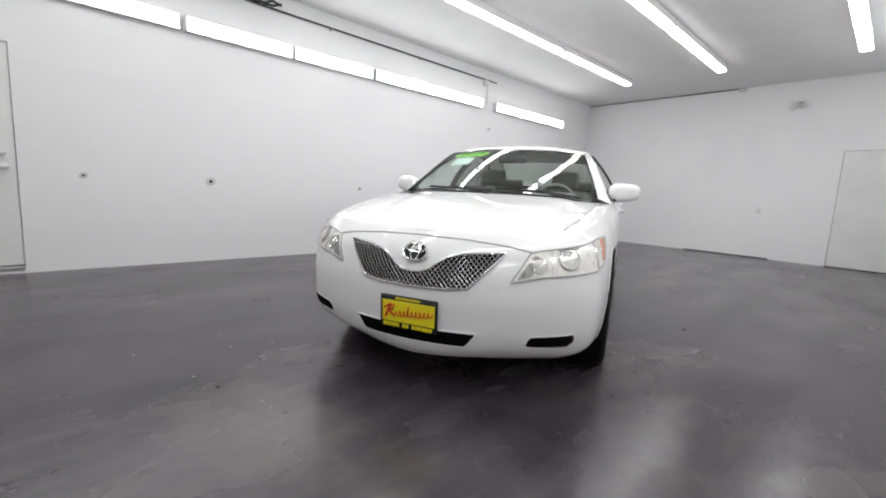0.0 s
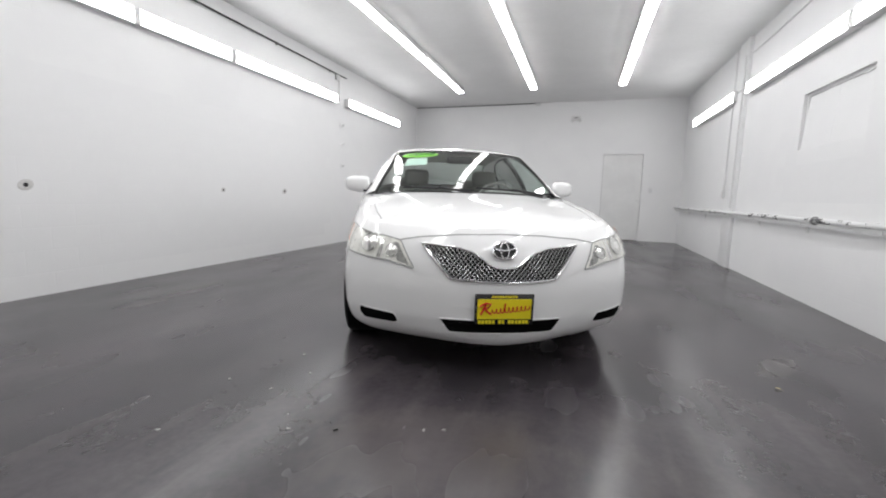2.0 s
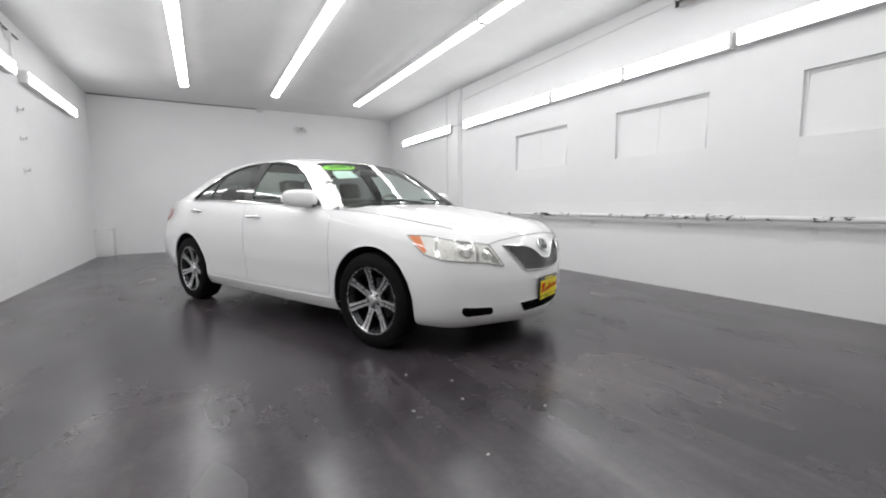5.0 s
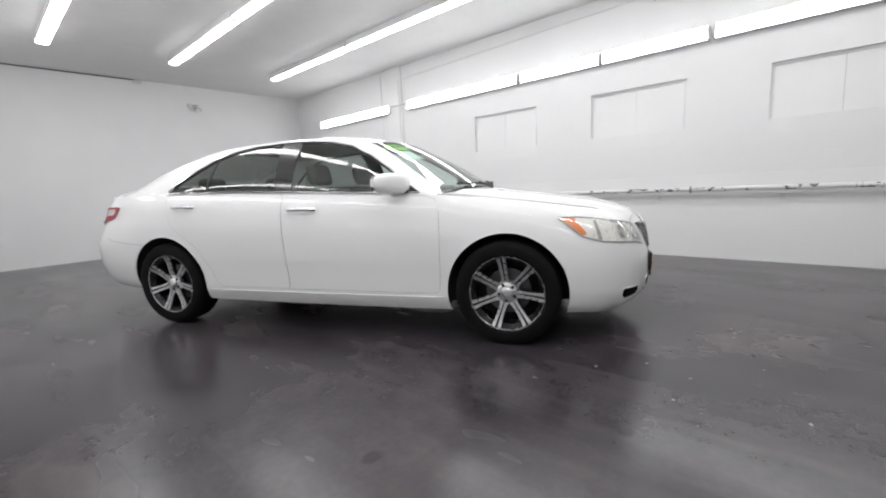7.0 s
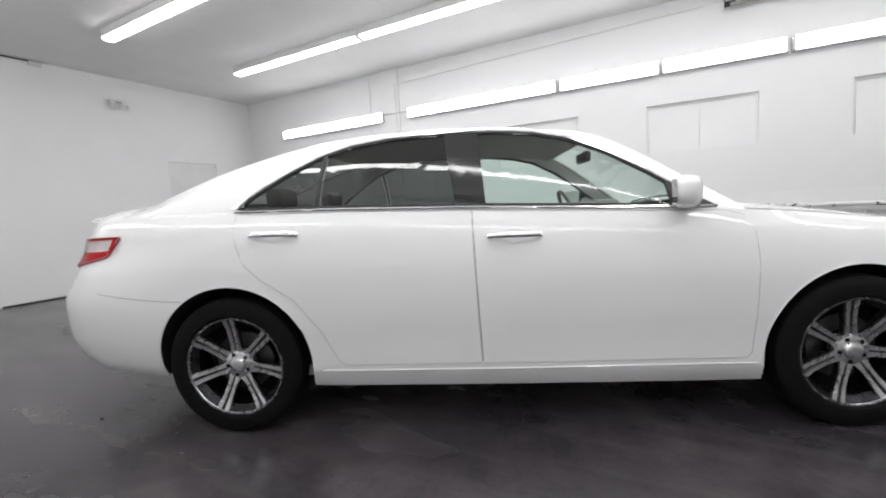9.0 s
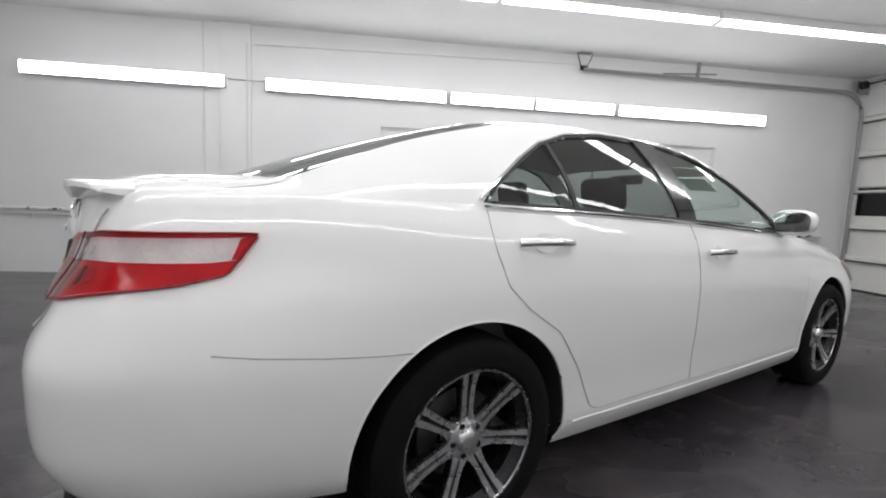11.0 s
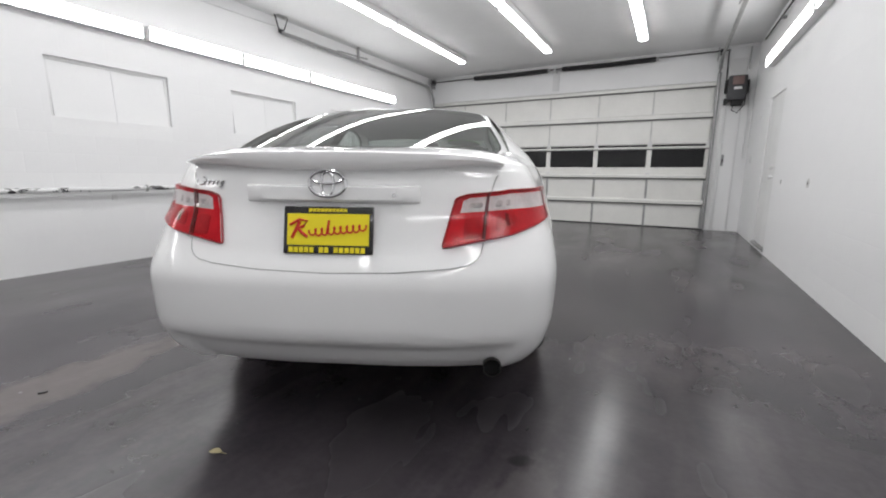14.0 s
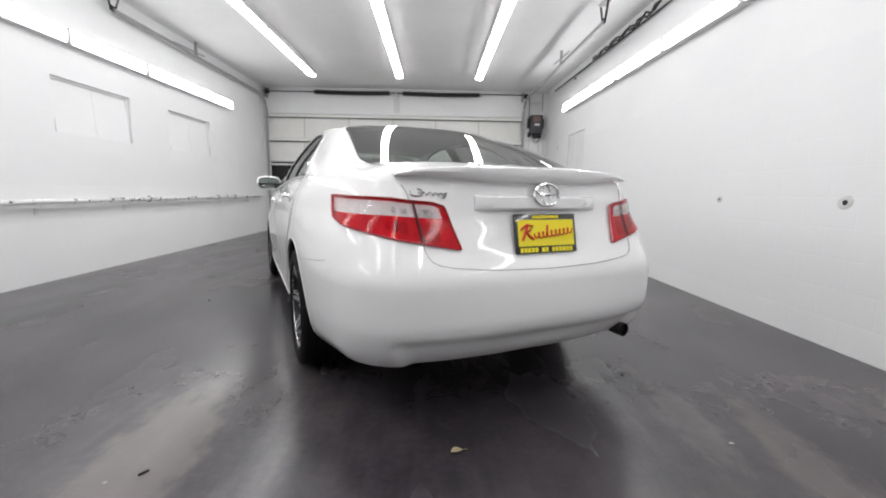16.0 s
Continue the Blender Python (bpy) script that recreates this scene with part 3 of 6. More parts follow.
def deck_z(x, y, xs, zs):
    t = 1 - x / xs if xs > 1e-4 else 1.0
    z = zs + (curve_at(ZC, y) - zs) * (1 - (1 - t) ** (2.4 if y < 1.2 else 6.0))
    if y < -0.8:
        edge = 0.34 + 0.24 * (y + 2.2) / 1.2
        w = max(0.0, min(1.0, (edge - x) / 0.07 + 0.5))
        z += 0.010 * w * w * (3 - 2 * w) * max(0, min(1, (y + 2.2) / 0.3)) - 0.006 * max(0, min(1, (y + 2.2) / 0.3))
    return z


cols = sorted({0.0, TOTAL, *[TOTAL * i / 230 for i in range(231)]})
NV, ND = 34, 16


def grid_half():
    side_rows, deck_rows = [], []
    for s in cols:
        side_rows.append([(s, j / NV) for j in range(NV + 1)])
        top = shell_v(s, 1.0)
        deck_rows.append([Vector((top.x * (1 - j / ND), top.y, deck_z(top.x * (1 - j / ND), top.y, top.x, top.z))) for j in range(ND + 1)])
    return side_rows, deck_rows


SIDE_ROWS, DECK_ROWS = grid_half()


def body_mesh():
    bm = bmesh.new()
    for sg in (1, -1):
        pts, keep = {}, {}
        for i, row in enumerate(SIDE_ROWS):
            for j, (s, v) in enumerate(row):
                p = shell_v(s, v)
                ins = None
                for ya, ra in AXLES:
                    if math.hypot(p.y - ya, p.z - 0.333) < ra and p.x > 0.6:
                        ins = (ya, ra)
                pts[i, j], keep[i, j] = p, ins
        verts = {}

        def vert(i, j):
            if (i, j) not in verts:
                p = pts[i, j]
                if keep[i, j]:
                    ya, ra = keep[i, j]
                    dy, dz = p.y - ya, p.z - 0.333
                    k = ra / math.hypot(dy, dz)
                    q = shell(s_y(ya + dy * k), max(0.333 + dz * k, curve_at(ZB, s_y(ya + dy * k))))
                    p = q
                verts[i, j] = bm.verts.new((sg * p.x, p.y, p.z))
            return verts[i, j]
        for i in range(len(SIDE_ROWS) - 1):
            for j in range(NV):
                ks = [(i, j), (i + 1, j), (i + 1, j + 1), (i, j + 1)]
                if all(keep[k] for k in ks):
                    continue
                f = [vert(*k) for k in ks]
                bm.faces.new(f if sg > 0 else f[::-1])
        dv = {}

        def dvert(i, j):
            if j == 0:
                return vert(i, NV)
            if (i, j) not in dv:
                p = DECK_ROWS[i][j]
                dv[i, j] = bm.verts.new((sg * p.x, p.y, p.z))
            return dv[i, j]
        for i in range(1, len(DECK_ROWS) - 2):
            for j in range(ND):
                c = (DECK_ROWS[i][j] + DECK_ROWS[i + 1][j + 1]) / 2
                if ws_base(c.x) + 0.04 < c.y < bl_base(c.x) - 0.05 - 0.12 * (c.x / 0.62) ** 4:
                    continue
                f = [dvert(i, j), dvert(i + 1, j), dvert(i + 1, j + 1), dvert(i, j + 1)]
                bm.faces.new(f if sg > 0 else f[::-1])
    bmesh.ops.remove_doubles(bm, verts=bm.verts, dist=5e-4)
    bmesh.ops.recalc_face_normals(bm, faces=bm.faces)
    bm.normal_update()
    if sum(f.normal.z for f in bm.faces if f.calc_center_median().z > 0.85 and f.calc_center_median().y < -1.2) < 0:
        bmesh.ops.reverse_faces(bm, faces=bm.faces)
    return bm


from mathutils.bvhtree import BVHTree
body_bm = body_mesh()
TREE = BVHTree.FromBMesh(body_bm)
part("body", body_bm, PAINT, car, "glossy white bodywork", angle=50)


def on_deck(x, y, off):
    """A point on the bonnet or boot lid, seen from above."""
    hit, n, _, _ = TREE.ray_cast(Vector((x, y, 3)), Vector((0, 0, -1)))
    if hit is None:
        return Vector((x, y, 1.0 + off))
    return hit + off * (n if n.z > 0 else -n)


# greenhouse lines: belt (top of the flank), and the line of A-post, roof rail, C-post
UPPER = [(0.748, -0.95, 0.998), (0.70, -0.775, 1.113), (0.637, -0.585, 1.246), (0.581, -0.385, 1.356), (0.577, -0.1, 1.400), (0.584, 0.3, 1.420), (0.580, 0.7, 1.417), (0.566, 1.0, 1.396),
         (0.578, 1.2, 1.358), (0.612, 1.5, 1.274), (0.64, 1.75, 1.180), (0.65, 1.87, 1.128)]
UPN = np.array([tuple(p) for p in spline(UPPER, 12)])


def upper(y):
    return Vector((np.interp(y, UPN[:, 1], UPN[:, 0]), y, np.interp(y, UPN[:, 1], UPN[:, 2])))


BELT = np.array([tuple(shell_v(s, 1.0)) for s in np.linspace(s_y(-1.2), s_y(2.15), 160)])


def belt(y):
    return Vector((np.interp(y, BELT[:, 1], BELT[:, 0]), y, np.interp(y, BELT[:, 1], BELT[:, 2])))


def house(y, t):
    a, b = belt(y), upper(y)
    p = a.lerp(b, t)
    h = max(b.z - a.z, 0.0)
    p.x += 0.05 * min(1, h / 0.35) * 4 * t * (1 - t) * (1 - 0.35 * t) * 0.8
    return p


def pane(side_):
    """The cabin's side as a function of (y, z, offset)."""
    def fn(y, z, off):
        a, b = belt(y), upper(y)
        t = min(max((z - a.z) / max(b.z - a.z, 0.02), -0.05), 1.05)
        p = house(y, t)
        e = 0.01
        n = (house(y + e, t) - house(y - e, t)).cross(house(y, t + e) - house(y, t - e)).normalized()
        p = p + n * off
        return Vector((side_ * p.x, p.y, p.z))
    return fn


DLO = [(1.335, 1.078), (1.25, 1.150), (1.12, 1.233), (0.98, 1.309), (0.82, 1.361), (0.6, 1.391), (0.3, 1.400), (0.1, 1.394), (-0.08, 1.375), (-0.25, 1.335), (-0.42, 1.254),
       (-0.58, 1.152), (-0.72, 1.05), (-0.81, 0.992), (-0.4, 1.012), (0.2, 1.044), (0.8, 1.066)]
house_bm = bmesh.new()
ys_ = [-0.95 + 2.82 * i / 150 for i in range(151)]
for sg in (1, -1):
    gv = {}
    for i, y in enumerate(ys_):
        for j in range(25):
            p = house(y, j / 24)
            gv[i, j] = (house_bm.verts.new((sg * p.x, p.y, p.z)), p)
    for i in range(150):
        for j in range(24):
            c = (gv[i, j][1] + gv[i + 1, j + 1][1]) / 2
            if inside(DLO, c.y, c.z):
                continue
            f = [gv[i, j][0], gv[i + 1, j][0], gv[i + 1, j + 1][0], gv[i, j + 1][0]]
            house_bm.faces.new(f if sg > 0 else f[::-1])
part("cabin_frame", house_bm, PAINT, car, "white window surrounds and rear pillars")


# roof, windscreen and rear window between the two rails
def roof_pt(a, y):
    """a from -1 to 1 across."""
    e = upper(y)
    z = e.z + (curve_at([(-0.45, 1.380), (-0.2, 1.434), (0.2, 1.474), (0.6, 1.477), (1.0, 1.445), (1.2, 1.409)], y) - e.z) * (1 - abs(a) ** 2.9)
    return Vector((a * e.x, y, z))


def roof_fn(a, b, off):
    y0, y1 = -0.385 - 0.055 * (1 - a * a), 1.08 + 0.08 * (1 - a * a)
    p = roof_pt(a, y0 + b * (y1 - y0))
    return p + Vector((0, 0, off))


def quad_sheet(fn, na, nb, off=0.0, a0=-1.0, a1=1.0, b0=0.0, b1=1.0, flip=False):
    bm = bmesh.new()
    vs = [[bm.verts.new(fn(a0 + (a1 - a0) * i / na, b0 + (b1 - b0) * j / nb, off)) for j in range(nb + 1)] for i in range(na + 1)]
    for i in range(na):
        for j in range(nb):
            f = (vs[i][j], vs[i + 1][j], vs[i + 1][j + 1], vs[i][j + 1])
            bm.faces.new(f[::-1] if flip else f)
    return bm


def screen_fn(a, b, off):
    """The windscreen: b from its foot to the roof."""
    foot = Vector((a * 0.735, ws_base(a * 0.735), on_deck(a * 0.735, ws_base(a * 0.735), 0.0).z - 0.002))
    top = roof_fn(a, 0, 0)
    p = foot.lerp(top, b)
    bow = 4 * b * (1 - b)
    p += Vector((0, -0.45, 0.8)) * (0.022 * bow * (1 - 0.6 * a * a))
    edge = upper(max(-0.95, min(-0.385, -0.95 + 0.565 * b)))
    p.x = a * edge.x
    return p + Vector((0, -0.5, 0.86)) * off


def glass_edge(b):
    """How far out the rear glass reaches, with rounded corners."""
    return 0.945 + 0.022 * b - 0.055 * max(0.0, (b - 0.82) / 0.18) ** 2.4 - 0.04 * max(0.0, 1 - b / 0.08) ** 2


def rear_fn(a, b, off):
    """The rear window: b from the roof to its foot."""
    top = roof_fn(a, 1, 0)
    foot = Vector((a * 0.62, bl_base(a * 0.62), on_deck(a * 0.63, bl_base(a * 0.62) + 0.03, 0.0).z - 0.002))
    p = top.lerp(foot, b)
    p += Vector((0, 0.3, 0.95)) * (0.018 * 4 * b * (1 - b) * (1 - 0.6 * a * a))
    e = upper(1.08 + b * 0.79)
    p.x = a * e.x
    return p + Vector((0, 0.35, 0.93)) * off


STEP = [house(1.87, t / 12) for t in range(12, -1, -1)]
STEP_X, STEP_Z = [0.60] + [p.x for p in STEP], [0.001] + [p.z - on_deck(p.x, 1.87, 0.0).z + 0.0006 for p in STEP]


def on_foot(x, y, off):
    """The rear deck with the pillar's foot fading out on it."""
    p = on_deck(x, y, off)
    out = max(0.0, 1 - max(0.0, y - 1.87) / 0.168)
    p.z += float(np.interp(abs(x) + 0.2 * (y - 1.87), STEP_X, STEP_Z)) * out * out * (1.6 - 0.6 * out) - (0.0012 if out == 0 else 0.0)
    return p


part("roof", quad_sheet(roof_fn, 40, 40, 0.0), PAINT, car)
part("headliner", quad_sheet(roof_fn, 24, 24, -0.03, -0.97, 0.97, 0.02, 0.98, True), LININGMAT, car)
g = part("windscreen", quad_sheet(screen_fn, 32, 20, 0.0), SCREEN, car, "lightly green windscreen glass")
g.visible_shadow = False
g = part("rear_window", quad_sheet(rear_fn, 32, 20, 0.0, -0.97, 0.97), REARGLASS, car, "dark tinted rear window glass")
g.visible_shadow = False
for sg in (1, -1):
    part("pillar_edge", quad_sheet(lambda a, b, off: rear_fn(sg * (glass_edge(b) + a * (1 - glass_edge(b))), b, off), 4, 40, 0.001, 0.0, 1.0, 0.0, 1.0, sg < 0), PAINT, car)
    # the pillar's foot runs out on to the rear deck
    part("pillar_foot", quad_sheet(lambda a, b, off: on_foot(sg * (0.612 + 0.141 * a - 0.034 * b * a), 1.868 + 0.17 * b, off), 16, 12, 0.0, 0.0, 1.0, 0.0, 1.0, sg < 0), PAINT, car)
# black ceramic borders of both screens
for fn, nm in ((screen_fn, "windscreen_border"), (rear_fn, "rear_window_border")):
    bm = bmesh.new()
    e, w = 0.988, 1.0
    for a0, a1, b0, b1 in ((-w, w, 0.0, 0.024 if fn is screen_fn else 0.012), (-w, w, 0.98, 1.0), (-w, -e, 0.024, 0.98), (e, w, 0.024, 0.98)):
        q = quad_sheet(fn if fn is screen_fn else lambda a, b, off: rear_fn(a * glass_edge(b), b, off), 24 if a1 - a0 > 1 else 2, 16 if b1 - b0 > 0.5 else 2, 0.002, a0, a1, b0, b1)
        me = bpy.data.meshes.new("tmp")
        q.to_mesh(me)
        q.free()
        bm.from_mesh(me)
        bpy.data.meshes.remove(me)
    part(nm, bm, GLOSSBLACK, car)

SIDES = ((1, "left"), (-1, "right"))
for sg, _ in SIDES:
    fn = pane(sg)
    bottom = lambda y: float(np.interp(y, [-0.81, -0.4, 0.2, 0.8, 1.335], [0.992, 1.012, 1.044, 1.066, 1.078]))
    fg = [p for p in DLO[7:14] if p[0] < 0.16] + [(-0.4, 1.012), (0.158, 1.042), (0.185, 1.396)]
    rg = [(0.35, 1.400), (0.6, 1.391), (0.82, 1.361), (0.925, 1.328), (0.925, 1.07), (0.8, 1.066), (0.295, 1.048)]
    qg = [(0.955, 1.317), (0.98, 1.309), (1.12, 1.233), (1.25, 1.150), (1.335, 1.078), (0.955, 1.071)]
    for poly, mat, nm in ((fg, DOORGLASS, "front_door_window"), (rg, TINTED, "rear_door_window"), (qg, TINTED, "quarter_window")):
        g = part(nm, patch(poly, fn, -0.006, 0.0, 0.05), mat, car)
        g.visible_shadow = False
    part("window_pillar", patch([(0.158, 1.035), (0.295, 1.04), (0.35, 1.402), (0.185, 1.402)], fn, 0.004, 0.01, 0.05), GLOSSBLACK, car, "gloss black centre pillar")
    part("window_divider", patch([(0.931, 1.06), (0.951, 1.062), (0.951, 1.322), (0.931, 1.331)], fn, 0.002, 0.008, 0.05), BLACKPLASTIC, car)
    part("window_seal", bar_on(DLO, fn, -0.004, 0.009, 6, True, 0.04), BLACKPLASTIC, car)
    top = [(p[0], p[1] + 0.012) for p in DLO[:14]]
    part("window_trim", bar_on([(1.355, 1.082)] + [(a, b - 0.006) for a, b in top[1:13]], fn, 0.004, 0.0060, 6, False, 0.04), CHROME, car, "bright window trim")
    part("belt_trim", bar_on([(1.345, 1.066), (0.8, 1.054), (0.2, 1.032), (-0.4, 1.0), (-0.83, 0.982)], fn, 0.008, 0.006, 6, False, 0.05), CHROME, car, "bright belt trim")
    # mirror sail
    part("mirror_sail", patch([(-0.64, 1.105), (-0.83, 0.985), (-0.64, 0.998)], fn, 0.006, 0.01, 0.05), BLACKPLASTIC, car)


# ---- panels, lamps and fittings of the car ----
def yz(pts):
    return [(s_y(y), z) for y, z in pts]


def fz(pts):
    return [(math.copysign(s_fx(abs(x)), x) if x else 0.0, z) for x, z in pts]


def rz(pts):
    return [((s_rx(x) if x >= 0 else 2 * TOTAL - s_rx(-x)), z) for x, z in pts]


def mapped(side_, name, poly, mat, off=0.003, thick=0.006, step=0.03, parent=None, label=""):
    return part(name, patch(poly, flank(side_), off, thick, step), mat, parent or car, label)


F1 = flank(1)
FDOOR = [(-0.86, 0.964), (-0.935, 0.940), (-0.966, 0.87), (-0.972, 0.745), (-0.966, 0.5), (-0.955, 0.345), (-0.93, 0.326), (0.19, 0.328), (0.2, 0.345), (0.213, 0.7), (0.222, 1.018), (-0.4, 0.985)]
RDOOR = [(0.227, 1.018), (0.218, 0.7), (0.205, 0.345), (0.217, 0.33), (0.83, 0.332), (0.87, 0.354), (0.945, 0.50), (1.06, 0.655), (1.2, 0.745), (1.286, 0.823), (1.328, 0.93), (1.34, 1.0), (1.335, 1.052), (0.8, 1.042)]
for sg, nm in SIDES:
    fl = flank(sg)
    for poly, dn, h0, h1, hz in ((FDOOR, "front_door", 0.155, -0.072, 0.902), (RDOOR, "rear_door", 1.245, 1.018, 0.953)):
        door = mapped(sg, dn, yz(poly), PAINT, 0.002, 0.008, 0.035)
        part("door_gap", bar_on(yz(poly), fl, 0.0012, 0.0016, 5, True, 0.05), SEAM, door)
        a, b = s_y(h0), s_y(h1)
        pts = [fl(a + (b - a) * t, hz - 0.004 * t, 0.012 + 0.026 * math.sin(math.pi * min(max(t, 0.0), 1.0)) ** 0.6) for t in [i / 12 for i in range(13)]]
        part("door_handle", tube(bmesh.new(), pts, 0.012, 10, False, 1.1), CHROME, door, "bright chrome door handle")
        c = (a + b) / 2
        bowl = [(c + 0.05 * math.cos(q), hz + 0.032 * math.sin(q)) for q in [2 * math.pi * i / 24 for i in range(24)]]
        part("handle_recess", patch(bowl, lambda s, z, off, c=c, hz=hz, fl=fl: fl(s, z, off - 0.004 * max(0, 1 - ((s - c) / 0.05) ** 2 - ((z - hz) / 0.032) ** 2)), 0.006, 0.004, 0.02), PAINT, door)
    # sill and stone guard crease
    part("sill_strip", bar_on(yz([(-0.98, 0.30), (0.0, 0.30), (0.95, 0.306)]), fl, 0.0, 0.0045, 6, False, 0.06), PAINT, car)
    # wheel-arch lips
    for ya, ra in AXLES:
        pts = []
        for q in [radians(-14 + 208 * i / 40) for i in range(41)]:
            y, z = ya + ra * math.cos(q), 0.333 + ra * math.sin(q)
            if z > curve_at(ZB, s_y(y)) - 0.005:
                pts.append(fl(s_y(y), z, -0.002))
        part("wheel_arch_lip", tube(bmesh.new(), pts, 0.0045, 8), PAINT, car)
    # seams between bumpers, wings and quarter panels
    part("bumper_gap", bar_on(yz([(2.09, 0.706), (2.0, 0.692), (1.85, 0.676), (1.70, 0.664), (1.61, 0.660)]), fl, 0.0, 0.0018, 5, False, 0.03), SEAM, car)

    # headlamp
    HL = rounded(fz([(0.472, 0.588), (0.62, 0.622)]) + yz([(-1.96, 0.652), (-1.84, 0.685), (-1.70, 0.797), (-1.83, 0.795), (-1.98, 0.775)]) + fz([(0.63, 0.742), (0.56, 0.727)]), 0.012, 4)
    lamp = mapped(sg, "headlight", HL, LAMPHAZE, 0.003, 0.008, 0.03, None, "cloudy clear headlamp with an amber corner")
    part("headlight_gap", bar_on(HL, fl, 0.004, 0.0035, 5, True, 0.04), SEAM, lamp)
    mapped(sg, "turn_signal", rounded(yz([(-1.715, 0.793), (-1.80, 0.79), (-1.868, 0.70), (-1.845, 0.69)]), 0.006, 3), AMBER, 0.0055, 0.004, 0.03, lamp, "amber turn signal")
    for sx, z, r in ((s_fx(0.735), 0.707, 0.047), (s_fx(0.60), 0.672, 0.034)):
        bm = bmesh.new()
        lathe(bm, [(0.004, r * 1.12), (0.007, r * 1.08), (0.004, r), (0.005, r * 0.8), (0.010, r * 0.5), (0.012, 0.0001)], 28, "y")
        p, q = fl(sx, z, 0.002), fl(sx, z, 0.012)
        rot = (q - p).to_track_quat("Y", "Z").to_matrix().to_4x4()
        bmesh.ops.transform(bm, matrix=Matrix.Translation(p) @ rot, verts=bm.verts)
        part("lamp_bowl", bm, REFLECTOR, lamp)
    mapped(sg, "lamp_divider", rounded(fz([(0.645, 0.735), (0.665, 0.742), (0.68, 0.637), (0.66, 0.632)]), 0.004, 2), REFLECTOR, 0.006, 0.004, 0.03, lamp)
    mapped(sg, "lamp_divider", rounded(yz([(-1.93, 0.778), (-1.91, 0.78), (-1.935, 0.665), (-1.96, 0.66)]), 0.004, 2), REFLECTOR, 0.006, 0.004, 0.03, lamp)
    mapped(sg, "lamp_shroud", rounded(fz([(0.50, 0.602), (0.565, 0.622), (0.60, 0.715), (0.572, 0.715)]), 0.006, 2), SHROUD, 0.005, 0.003, 0.03, lamp)
    mapped(sg, "lamp_shroud", rounded(fz([(0.685, 0.748), (0.80, 0.765), (0.79, 0.752), (0.69, 0.738)]), 0.004, 2), SHROUD, 0.005, 0.003, 0.03, lamp)
    g = part("lamp_cover", patch(HL, fl, 0.013, 0.0, 0.03), CLEAR, lamp)
    g.visible_shadow = False

    # tail lamp, split by the boot lid's edge
    TL = rounded(rz([(0.396, 0.772), (0.452, 0.938), (0.50, 0.952)]) + rz([(0.70, 0.966)]) + yz([(2.06, 0.973), (1.99, 0.973), (2.062, 0.878), (2.16, 0.856)]) + rz([(0.554, 0.798)]), 0.014, 4)
    tail = mapped(sg, "tail_light", TL, LAMPBACK, 0.003, 0.012, 0.03, None, "red tail lamp with a clear upper band")
    band = rz([(0.468, 0.886), (0.482, 0.926), (0.505, 0.936), (0.70, 0.950)]) + yz([(2.08, 0.957), (2.034, 0.958), (2.054, 0.912), (2.10, 0.905)]) + rz([(0.68, 0.898)])
    lens = rz([(0.396, 0.772), (0.452, 0.938), (0.50, 0.952), (0.70, 0.966)]) + yz([(2.06, 0.973), (1.99, 0.973), (2.004, 0.963), (2.07, 0.960)]) + rz([(0.70, 0.952), (0.504, 0.938), (0.480, 0.928), (0.466, 0.885), (0.68, 0.896)]) + yz([(2.10, 0.903), (2.028, 0.911), (2.062, 0.878), (2.16, 0.856)]) + rz([(0.554, 0.798)])
    g = part("red_lens", patch(lens, fl, 0.016, 0.0, 0.03), REDGLASS, tail, "clear red lens")
    g.visible_shadow = False
    g = part("red_lens", patch(yz([(1.992, 0.971), (2.032, 0.9595), (2.052, 0.9100), (2.029, 0.9105)]), fl, 0.016, 0.0, 0.03), REDGLASS, tail)
    g.visible_shadow = False
    g = part("clear_band", patch(band, fl, 0.0165, 0.0, 0.03), BANDGLASS, tail, "clear reversing lamp band")
    g.visible_shadow = False
    for xa, xb, za, zb in ((0.500, 0.552, 0.901, 0.924), (0.606, 0.640, 0.905, 0.930), (0.662, 0.700, 0.908, 0.934)):
        part("lamp_bowl", patch(rounded(rz([(xa, za), (xb, za + 0.002), (xb + 0.004, zb), (xa + 0.006, zb - 0.003)]), 0.009, 4), fl, 0.0125, 0.0, 0.012), BOWL, tail)
    mapped(sg, "lamp_socket", rounded(rz([(0.652, 0.842), (0.668, 0.842), (0.670, 0.884), (0.654, 0.884)]), 0.006, 3), SOCKET, 0.011, 0.006, 0.03, tail)
    part("tail_light_gap", bar_on(rz([(0.545, 0.79), (0.560, 0.87), (0.585, 0.960)]), fl, 0.0165, 0.0016, 5, False, 0.03), DARKRED, tail)
    mapped(sg, "lamp_divider", rz([(0.540, 0.802), (0.554, 0.802), (0.590, 0.960), (0.578, 0.958)]), DARKRED, 0.010, 0.006, 0.03, tail)
    part("tail_light_rim", bar_on(TL, fl, 0.007, 0.0038, 6, True, 0.05), LAMPRIM, tail, "red lens edge")
    for xa, xb, za, zb in ((0.475, 0.540, 0.800, 0.868), (0.60, 0.648, 0.828, 0.878), (0.684, 0.728, 0.846, 0.880)):
        mapped(sg, "lamp_socket", rounded(rz([(xa, za), (xb, za + 0.006), (xb, zb), (xa + 0.012, zb)]), 0.012, 3), LAMPSHADE, 0.007, 0.004, 0.03, tail)

    # fog-lamp opening: a black patch on the skin stands for its shaded depth
    FO = rounded(fz([(0.765, 0.356), (0.770, 0.318), (0.746, 0.288), (0.578, 0.282), (0.556, 0.29), (0.575, 0.336)]), 0.012, 4)
